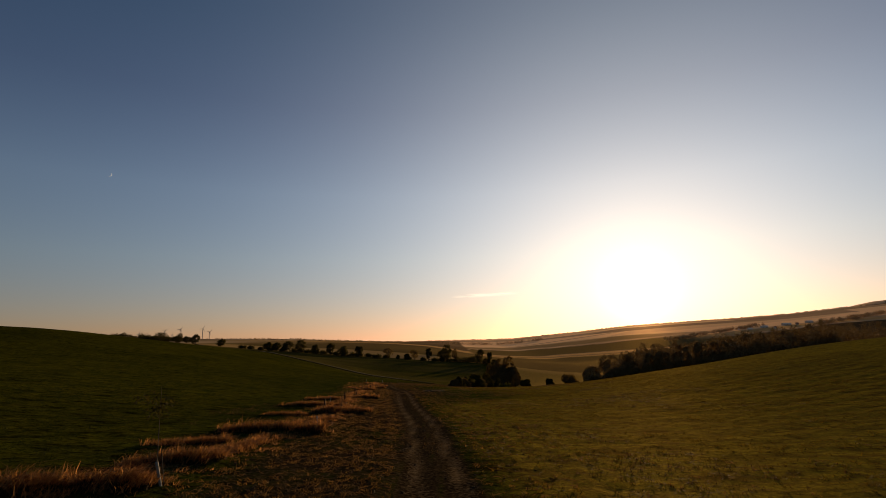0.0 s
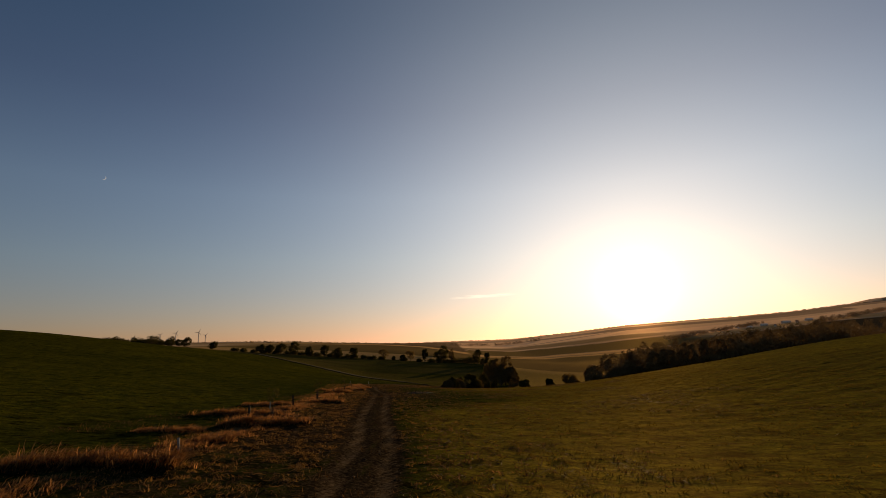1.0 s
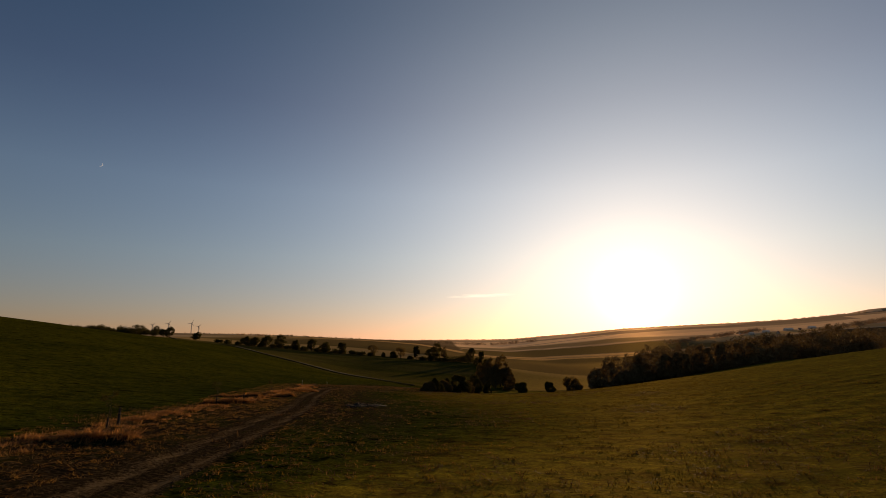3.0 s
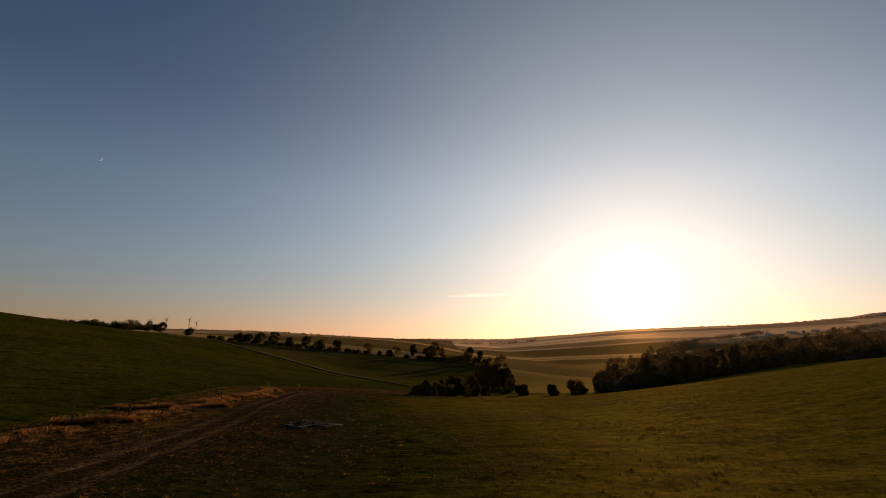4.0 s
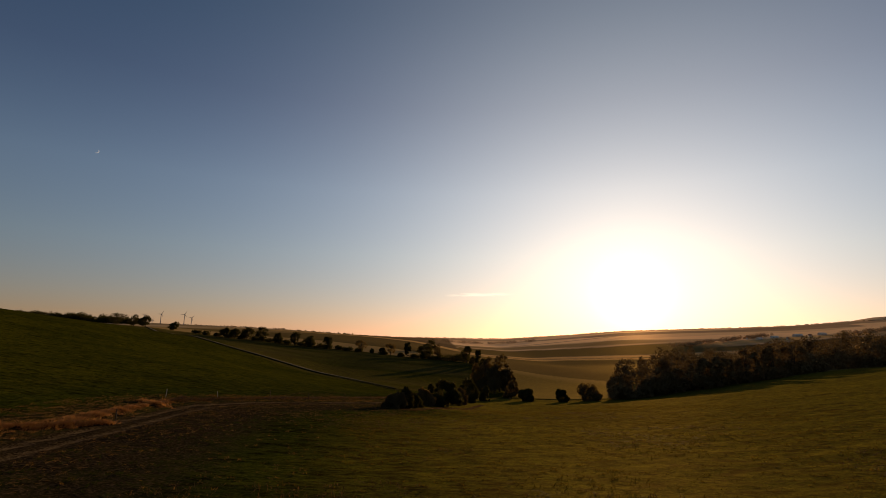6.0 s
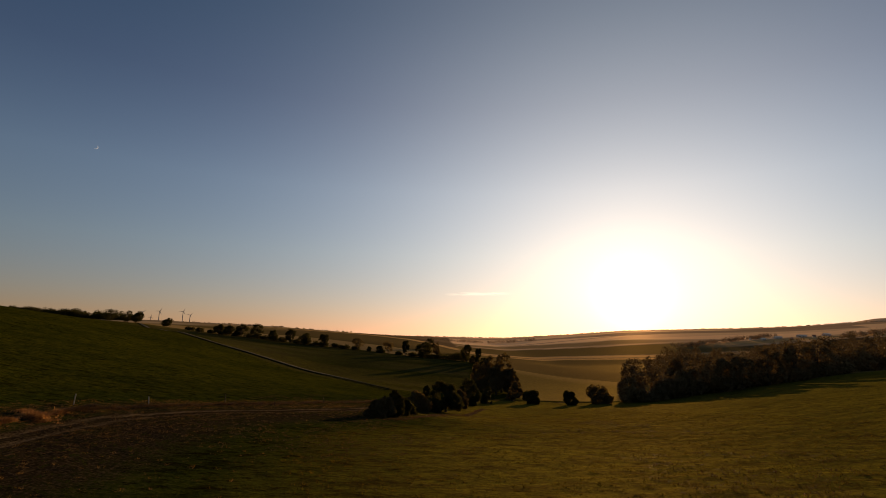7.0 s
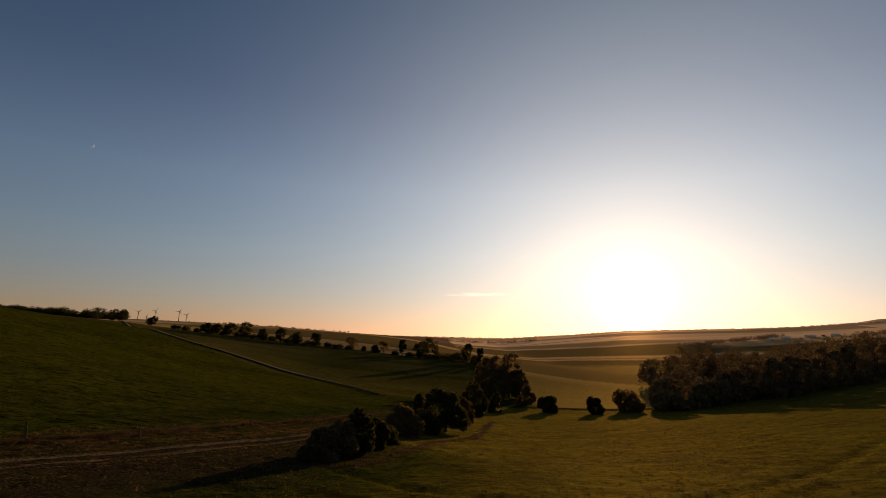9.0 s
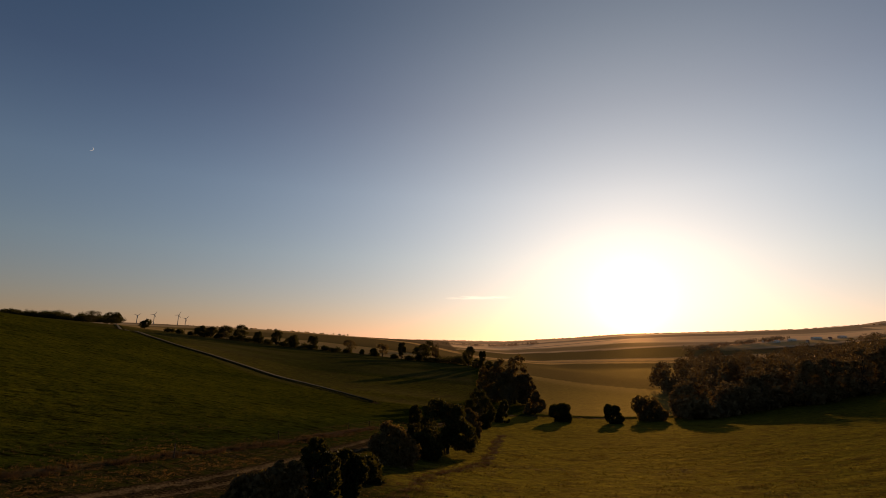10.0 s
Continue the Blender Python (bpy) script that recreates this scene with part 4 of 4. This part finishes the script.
x, y = x[keep], y[keep]
hh = 0.05 + 0.15 * np.clip(value_noise(x, y, 2.4, 62) + 0.5, 0, 1) ** 2 * rng.uniform(0.5, 1.4, len(x)) + 0.05 * (np.abs(x) > 30)
td3, side = line_distance(x, y, TRACK_LINE)
# beside the track the darker blades are used, partly for lens vignetting
side = np.where((side <= 0) & (td3 < 15) & (y > 85) & (y < 212), 1.0, side)
for key, mat, pick, lab in (("meadow_grass", M_GRASS, side > 0, "short green grass of the hillside field"), ("mown_grass", M_MEADOW, side <= 0, "short dry mown meadow grass with taller tufts")):
    px, py = x[pick], y[pick]
    v, f = tufts(rng, px, py, ground_height(px, py), hh[pick], np.full(len(px), 0.16) + 0.003 * np.abs(px), 0.7, 0.019, 5)
    tagged(new(key, fast_mesh(key, v, f, [mat])), lab, "grass", kind="stuff")

# tussocks that the mower left standing, thick along the flight path
rng = np.random.default_rng(26)
x, y = rng.uniform(-48, 58, 80000), rng.uniform(14, 262, 80000)
td4, ts4 = line_distance(x, y, TRACK_LINE)
dense = 0.5 + 1.2 * value_noise(x, y, 4.5, 63) + 0.8 * value_noise(x, y * 1.5, 1.6, 64)
keep = (rng.random(len(x)) < dense) & (td4 > 2.0) & ~((ts4 > 0) & (td4 < 9) & (y < 215))
x, y, td4, ts4 = x[keep], y[keep], td4[keep], ts4[keep]
green = (ts4 > 0) | ((td4 < 18) & (y > 85) & (y < 212))
for key, mat, pick, lab in (("grass_tussocks", M_GRASS, green, "dark green tussocks of uncut grass"), ("dry_tussocks", M_MEADOW, ~green, "olive tussocks of half-dry grass on the mown meadow")):
    px, py = x[pick], y[pick]
    v, f = tufts(rng, px, py, ground_height(px, py), rng.uniform(0.07, 0.20, len(px)), rng.uniform(0.10, 0.32, len(px)), 0.8, 0.024, 8)
    tagged(new(key, fast_mesh(key, v, f, [mat])), lab, "grass", kind="stuff")

# straw and clods scattered over the worn strip
rng = np.random.default_rng(23)
s = rng.random(16000) * 0.62
x, y, ax, ay = along(TRACK_LINE, s)
off = rng.uniform(-6.0, 9.5, len(s))
off = np.where(np.abs(off) < 1.6, off + 3.4, off)
x, y = x + ax * off, y + ay * off
z = ground_height(x, y)
turn, bend, le = rng.uniform(0, 6.28, len(x)), rng.normal(0, 1.3, len(x)), rng.uniform(0.14, 0.42, len(x))
px, py, ring = x.copy(), y.copy(), []
for k in range(4):
    w = 0.010 * (1 - 0.2 * k)
    up = z + 0.02 + 0.05 * np.sin(k * 1.1) * rng.uniform(0.2, 1.4, len(x))
    ring += [np.stack([px - np.sin(turn) * w, py + np.cos(turn) * w, up], 1), np.stack([px + np.sin(turn) * w, py - np.cos(turn) * w, up + 0.012], 1)]
    px, py, turn = px + np.cos(turn) * le / 2, py + np.sin(turn) * le / 2, turn + bend * 0.55
v = np.stack(ring, 1).reshape(-1, 3)
i = np.arange(len(x))[:, None] * 8 + np.array([0, 2, 4])[None]
f = np.stack([i, i + 1, i + 3, i + 2], -1).reshape(-1, 4)
tagged(new("loose_straw", fast_mesh("loose_straw", v, f, [M_STALK])), "loose straw and dead stalks on the worn earth strip", "straw", kind="stuff")

# low mown weeds, half dead, over the worn strip
rng = np.random.default_rng(27)
s = 0.08 + 0.42 * rng.random(24000) ** 1.25
x, y, ax, ay = along(TRACK_LINE, s)
off = np.where(rng.random(len(s)) < 0.86, rng.uniform(2.0, 11.5, len(s)), -1.8 - 15 * rng.random(len(s)) ** 1.5)
x, y = x + ax * off, y + ay * off
keep = value_noise(x, y, 1.3, 81) + 0.7 * value_noise(x, y, 0.6, 82) > -0.12
x, y = x[keep], y[keep]
v, f = tufts(rng, x, y, ground_height(x, y), rng.uniform(0.06, 0.20, len(x)), rng.uniform(0.08, 0.26, len(x)), 1.0, 0.024, 9)
tagged(new("mown_weeds", fast_mesh("mown_weeds", v, f, [M_WEED])), "low half-dead mown weeds on the worn strip", "weeds", kind="stuff")

rng = np.random.default_rng(25)
x, y = rng.uniform(-22, 40, 26000), rng.uniform(20, 235, 26000)
keep = value_noise(x, y, 9, 71) + 0.6 * value_noise(x, y, 2.5, 72) > 0.16
x, y = x[keep], y[keep]
v, f = blades(rng, x, y, ground_height(x, y) + 0.03, rng.uniform(0.10, 0.30, len(x)), np.full(len(x), 0.25), 1.5, 0.016, 4, 0.85)
tagged(new("mown_hay", fast_mesh("mown_hay", v, f, [M_STALK])), "thin scatter of mown hay lying on the meadow", "hay", kind="stuff")
rng = np.random.default_rng(24)
s = rng.random(11000) * 0.62
x, y, ax, ay = along(TRACK_LINE, s)
off = np.where(rng.random(len(s)) < 0.8, rng.uniform(2.0, 10.0, len(s)), rng.uniform(-6.0, 2.0, len(s)))
x, y = x + ax * off, y + ay * off
z, size = ground_height(x, y), rng.uniform(0.02, 0.07, len(x)) * rng.uniform(0.6, 1.3, len(x))
corner = np.array([(1, 0, 0), (0, 1, 0), (-1, 0, 0), (0, -1, 0), (0, 0, 1), (0, 0, -1)], float)
turn = rng.uniform(0, 6.28, len(x))
c = corner[None] * rng.uniform(0.6, 1.3, (len(x), 6, 1)) * size[:, None, None] * np.array([1.5, 1.0, 0.7])
v = np.stack([c[..., 0] * np.cos(turn)[:, None] - c[..., 1] * np.sin(turn)[:, None] + x[:, None], c[..., 0] * np.sin(turn)[:, None] + c[..., 1] * np.cos(turn)[:, None] + y[:, None], c[..., 2] + z[:, None]], -1).reshape(-1, 3)
quad = np.array([(0, 1, 4), (1, 2, 4), (2, 3, 4), (3, 0, 4), (1, 0, 5), (2, 1, 5), (3, 2, 5), (0, 3, 5)])
f = (np.arange(len(x))[:, None, None] * 6 + quad[None]).reshape(-1, 3)
tagged(new("earth_clods", fast_mesh("earth_clods", v, f, [M_CLOD])), "small dry earth clods on the worn strip", "soil", kind="stuff")


def stake(x, y, h, r, tilt, turn, label, mat=M_POST):
    """A split wooden stake with a chamfered top and a wire staple band."""
    ob = thing("wooden_stake", x, y, height_at(x, y) - 0.05, label, "stake", "stakes along the track")
    bm = bmesh.new()
    lean = (math.sin(radians(tilt)) * h * math.cos(turn), math.sin(radians(tilt)) * h * math.sin(turn))
    limb(bm, (0, 0, -0.25), (lean[0], lean[1], h), r, r * 0.9, 8)
    limb(bm, (lean[0], lean[1], h), (lean[0] * 1.05, lean[1] * 1.05, h + r * 0.8), r * 0.9, r * 0.45, 8)
    part("post", bm, mat, ob)
    bm = bmesh.new()
    k = 0.72
    limb(bm, (lean[0] * k, lean[1] * k, h * k), (lean[0] * (k + 0.04), lean[1] * (k + 0.04), h * (k + 0.05)), r * 1.12, r * 1.12, 8)
    part("tie_band", bm, M_STICK, ob, "faded strap round the stake")
    return ob


for x, y, h, r, tilt in ((-14.3, 56.9, 1.0, 0.09, 4), (-14.7, 69.5, 1.15, 0.10, 7), (-16.2, 84.5, 1.15, 0.08, 3), (-17.5, 108.8, 1.15, 0.07, 3), (-20.8, 133, 1.1, 0.07, 4),
                         (-20.4, 150, 1.0, 0.06, 2), (-20.7, 192.8, 1.2, 0.07, 6), (-15.5, 198.2, 1.2, 0.06, 3), (-11.6, 213, 1.1, 0.06, 3), (-8.6, 230, 1.2, 0.06, 4), (-4.6, 252, 1.2, 0.06, 2), (-2.6, 261, 1.1, 0.06, 5)):
    stake(x, y, h, r, tilt, x * 3.1, "short weathered wooden stake standing in the dry grass")


def tree_guard(x, y, h, sapling, seed, tilt):
    """A young tree in a pale plastic guard, tied to a thin cane."""
    rng = np.random.default_rng(seed)
    ob = thing("young_tree", x, y, height_at(x, y) - 0.04, "thin young tree in a short trunk guard" if sapling else "pale plastic trunk guard leaning in the grass", "young tree" if sapling else "tree guard", "planted trees along the track")
    le = math.sin(radians(tilt)) * h
    bm = bmesh.new()
    for r0, r1, cap in ((0.050, 0.054, True),):
        lo = [bm.verts.new((r0 * math.cos(k * math.pi / 6), r0 * math.sin(k * math.pi / 6), 0.0)) for k in range(12)]
        hi = [bm.verts.new((r1 * math.cos(k * math.pi / 6) + le, r1 * math.sin(k * math.pi / 6), h)) for k in range(12)]
        inner = [bm.verts.new((r1 * 0.86 * math.cos(k * math.pi / 6) + le, r1 * 0.86 * math.sin(k * math.pi / 6), h)) for k in range(12)]
        deep = [bm.verts.new((r1 * 0.8 * math.cos(k * math.pi / 6) + le * 0.7, r1 * 0.8 * math.sin(k * math.pi / 6), h * 0.7)) for k in range(12)]
        for k in range(12):
            j = (k + 1) % 12
            bm.faces.new((lo[k], lo[j], hi[j], hi[k]))
            bm.faces.new((hi[k], hi[j], inner[j], inner[k]))
            bm.faces.new((inner[k], inner[j], deep[j], deep[k]))
    part("guard", bm, M_TUBE if y < 30 or not sapling else M_POST, ob, "pale plastic trunk guard" if y < 30 or not sapling else "weathered brown trunk guard")
    if sapling:
        bm = bmesh.new()
        limb(bm, (0, 0, 0), (le, 0.02, h), 0.022, 0.018, 6)
        limb(bm, (le, 0.02, h), (le * 1.5 + 0.06, 0.08, sapling * 0.96), 0.018, 0.006, 6)
        twigs = []
        for k in range(9):
            u = rng.uniform(0.55, 0.95)
            a = rng.uniform(0, 6.28)
            q = (le * 1.3 + math.cos(a) * 0.16 * sapling, math.sin(a) * 0.16 * sapling, sapling * (u + 0.06))
            limb(bm, (le * 1.2, 0.05 * u, sapling * u), q, 0.007, 0.003, 4)
            twigs.append(q)
        stem = part("stem", bm, M_BARK, ob)
        c = np.array(twigs)
        v, f = leaves(rng, c, np.full(len(c), 0.09 * sapling), 260, 0.06)
        part_mesh("crown", fast_mesh("crown", v, f, [M_LEAF]), stem)
        bm = bmesh.new()
        limb(bm, (0.11, 0.03, -0.1), (0.12 + le, 0.03, min(sapling * 0.6, h + 0.5)), 0.016, 0.014, 6)
        part("support_cane", bm, M_POST, ob)
    return ob


for i, (x, y, h, sap, tilt) in enumerate(((-11.4, 21.2, 0.85, 3.6, -14), (-10.5, 39.6, 1.0, 0, -5), (-12.5, 56.8, 0.7, 2.4, 2), (-15.7, 65.6, 0.8, 0, 4), (-15.6, 82.5, 0.7, 2.2, 3),
                                         (-18.4, 104, 0.7, 2.2, -3), (-22.4, 132.5, 0.7, 2.0, 4), (-24.4, 180.5, 1.0, 0, -6), (-29.2, 175.0, 1.15, 0, 5))):
    tree_guard(x, y, h, sap, 500 + i, tilt)


# ---- the heap of burnt brush on the meadow ----
def brush_heap(x, y):
    rng = np.random.default_rng(77)
    ob = thing("brush_heap", x, y, height_at(x, y), "low dark heap of charred brush and bleached branches on the meadow", "brush heap")
    rings, sides = 9, 44
    vs, fs = [(0, 0, 0.16)], []
    for r in range(1, rings + 1):
        for k in range(sides):
            a = 2 * math.pi * k / sides
            rad = r / rings * (1 + 0.22 * math.sin(3 * a + 1) + 0.13 * math.sin(7 * a))
            px, py = 2.2 * rad * math.cos(a), 2.5 * rad * math.sin(a)
            dz = float(ground_height(np.array([x + px]), np.array([y + py]))[0]) - height_at(x, y)
            h = 0.12 * max(0.0, 1 - (r / rings) ** 2) + (0.05 * float(rng.normal()) * (1 - r / rings) if r < rings else -0.08)
            vs.append((px, py, dz + h + (0.05 if r < rings else 0)))
    for k in range(sides):
        fs.append((0, 1 + k, 1 + (k + 1) % sides))
    for r in range(rings - 1):
        for k in range(sides):
            a, b = 1 + r * sides + k, 1 + r * sides + (k + 1) % sides
            fs.append((a, a + sides, b + sides))
            fs.append((a, b + sides, b))
    part_mesh("mound", fast_mesh("mound", vs, fs, [M_ASH]), ob)
    for k in range(84):
        a, r = rng.uniform(0, 6.28), math.sqrt(rng.random())
        px, py = 2.1 * r * math.cos(a), 2.4 * r * math.sin(a)
        base = float(ground_height(np.array([x + px]), np.array([y + py]))[0]) - height_at(x, y) + 0.14 * (1 - r * r)
        le, t, up = rng.uniform(0.4, 1.4), rng.uniform(0, 6.28), abs(rng.normal(0.02, 0.06))
        bm = bmesh.new()
        m1 = (px + le * 0.5 * math.cos(t), py + le * 0.5 * math.sin(t), base + 0.05 + up * le * 0.5)
        limb(bm, (px, py, base), m1, 0.022, 0.016, 5)
        limb(bm, m1, (px + le * math.cos(t + 0.25), py + le * math.sin(t + 0.25), base + up * le * 0.8), 0.022, 0.008, 5)
        limb(bm, m1, (m1[0] + 0.3 * le * math.cos(t - 0.8), m1[1] + 0.3 * le * math.sin(t - 0.8), m1[2] + 0.15 * le), 0.014, 0.005, 4)
        part("branch", bm, M_STICK if k % 3 else M_BARK, ob)
    return ob


brush_heap(-4.9, 113.2)


# ---- far things: wind turbines, village, moon ----
def turbine(x, y, hub, rotor, turn, facing):
    ob = thing("wind_turbine", x, y, height_at(x, y) - 3, "distant white three-bladed wind turbine on the ridge", "wind turbine", "wind turbines on the ridge", facing)
    bm = bmesh.new()
    limb(bm, (0, 0, 0), (0, 0, hub), 2.6, 1.5, 14)
    part("tower", bm, M_STEEL, ob)
    bm = bmesh.new()
    limb(bm, (0, 4.5, hub + 1), (0, -4.5, hub + 1), 1.9, 2.1, 12)
    part("nacelle", bm, M_STEEL, ob)
    bm = bmesh.new()
    limb(bm, (0, -4.4, hub + 1), (0, -7.0, hub + 1), 1.7, 0.6, 12)
    hub_part = part("hub", bm, M_STEEL, ob)
    for k in range(3):
        a = radians(turn + 120 * k)
        d, w = Vector((math.sin(a), 0, math.cos(a))), Vector((math.cos(a), 0, -math.sin(a)))
        c = Vector((0, -5.8, hub + 1))
        bm = bmesh.new()
        rows = []
        for u, half, thick in ((0.02, 0.9, 0.9), (0.2, 1.9, 0.5), (0.6, 1.1, 0.3), (1.0, 0.25, 0.1)):
            p = c + d * rotor * u
            rows.append([bm.verts.new(p + w * half), bm.verts.new(p + Vector((0, thick, 0))), bm.verts.new(p - w * half * 0.6), bm.verts.new(p - Vector((0, thick, 0)))])
        for lo, hi in zip(rows[:-1], rows[1:]):
            for j in range(4):
                bm.faces.new((lo[j], lo[(j + 1) % 4], hi[(j + 1) % 4], hi[j]))
        bm.faces.new(rows[-1])
        part("blade", bm, M_STEEL, hub_part)


for az, r, hub, rotor, turn in ((-32.1, 3640, 62, 30, 20), (-29.9, 3600, 72, 34, 50), (-29.2, 3680, 50, 26, 8), (-28.5, 3590, 84, 38, 30), (-26.45, 3580, 92, 40, 25), (-25.8, 3620, 70, 34, 42)):
    turbine(5 + r * math.sin(radians(az)), 85 + r * math.cos(radians(az)), hub * 0.72, rotor * 0.64, turn, -az + 12)


def house(x, y, w, d, h, roof_h, turn, label, category, metal):
    z = float(min(land(np.array([x - w / 2, x + w / 2]), np.array([y, y]))))
    ob = thing("barn" if metal else "house", x, y, z - 0.5, label, category, "buildings of the far village", turn)
    bm = bmesh.new()
    v = [bm.verts.new((sx * w / 2, sy * d / 2, zz)) for zz in (0, h) for sx, sy in ((-1, -1), (1, -1), (1, 1), (-1, 1))]
    for k in range(4):
        bm.faces.new((v[k], v[(k + 1) % 4], v[4 + (k + 1) % 4], v[4 + k]))
    g1, g2 = bm.verts.new((-w / 2, 0, h + roof_h)), bm.verts.new((w / 2, 0, h + roof_h))
    bm.faces.new((v[4], v[7], g1))
    bm.faces.new((v[5], g2, v[6]))
    part("wall", bm, M_WALL, ob)
    bm = bmesh.new()
    e, t = 0.6, 0.35
    for sy in (-1, 1):
        a = [bm.verts.new((sx * (w / 2 + e), yy, zz + dz)) for dz in (0.02, t) for sx, yy, zz in ((-1, sy * (d / 2 + e), h - e * roof_h / (d / 2)), (1, sy * (d / 2 + e), h - e * roof_h / (d / 2)), (1, 0, h + roof_h), (-1, 0, h + roof_h))]
        for q in ((0, 1, 2, 3), (4, 5, 6, 7), (0, 1, 5, 4), (1, 2, 6, 5), (3, 0, 4, 7)):
            bm.faces.new([a[j] for j in q])
    part("roof", bm, M_SHEET if metal else M_ROOF, ob)
    for k in range(max(2, int(w // 7))):
        px = -w / 2 + (k + 0.5) * w / max(2, int(w // 7))
        bm = bmesh.new()
        bmesh.ops.create_cube(bm, size=1.0, matrix=Matrix.Translation((px, -d / 2 - 0.03, h * 0.5)) @ Matrix.Diagonal((1.6, 0.12, 1.7, 1)))
        part("window", bm, M_PANE, ob)


for az, r, w, d, h, rh, turn, metal in ((31.4, 1500, 30, 16, 7, 4, 10, True), (32.6, 1560, 44, 18, 7, 4, -8, True), (33.6, 1480, 14, 10, 6, 5, 30, False), (34.4, 1600, 60, 20, 8, 4, 5, True), (35.3, 1570, 16, 11, 6, 5, -25, False),
                                        (36.2, 1640, 52, 18, 8, 4, 12, True), (30.4, 1540, 13, 10, 6, 5, 60, False), (37.4, 1600, 15, 11, 6, 5, 15, False)):
    house(5 + r * math.sin(radians(az)), 85 + r * math.cos(radians(az)), w * 0.36, d * 0.5, h * 0.6, rh * 0.55, turn, "long distant farm building with a pale metal roof" if metal else "small distant house with a tiled roof", "barn" if metal else "house", metal)

# the crescent moon: only its sunlit limb, with its shine as emission
az, el, far = radians(-35.45), radians(16.75), 4600
mm, mn, ml, mb, mo = material("crescent_glow")
em = mn.new("ShaderNodeEmission")
em.inputs["Color"].default_value, em.inputs["Strength"].default_value = (0.86, 0.88, 0.92, 1), 0.42
ml.new(em.outputs[0], mo.inputs["Surface"])
bm = bmesh.new()
rim, inner = [], []
for k in range(25):
    a = radians(-118 + 236 * k / 24) * 0.82 + radians(-30)
    q = abs(k - 12) / 12
    rim.append(bm.verts.new((17 * math.cos(a), 0, 17 * math.sin(a))))
    t = 17 - 6.0 * (1 - q**2)
    inner.append(bm.verts.new((t * math.cos(a), 0.5, t * math.sin(a))))
for k in range(24):
    bm.faces.new((rim[k], rim[k + 1], inner[k + 1], inner[k]))
me = bpy.data.meshes.new("moon")
bm.to_mesh(me)
bm.free()
me.materials.append(mm)
moon = tagged(new("moon", me), "pale crescent moon in the dusk sky", "moon", kind="structure")
moon.matrix_basis = pose(far * math.sin(az) * math.cos(el), 85 + far * math.cos(az) * math.cos(el), 7.6 + far * math.sin(el), -16.75, 0, 35.45)
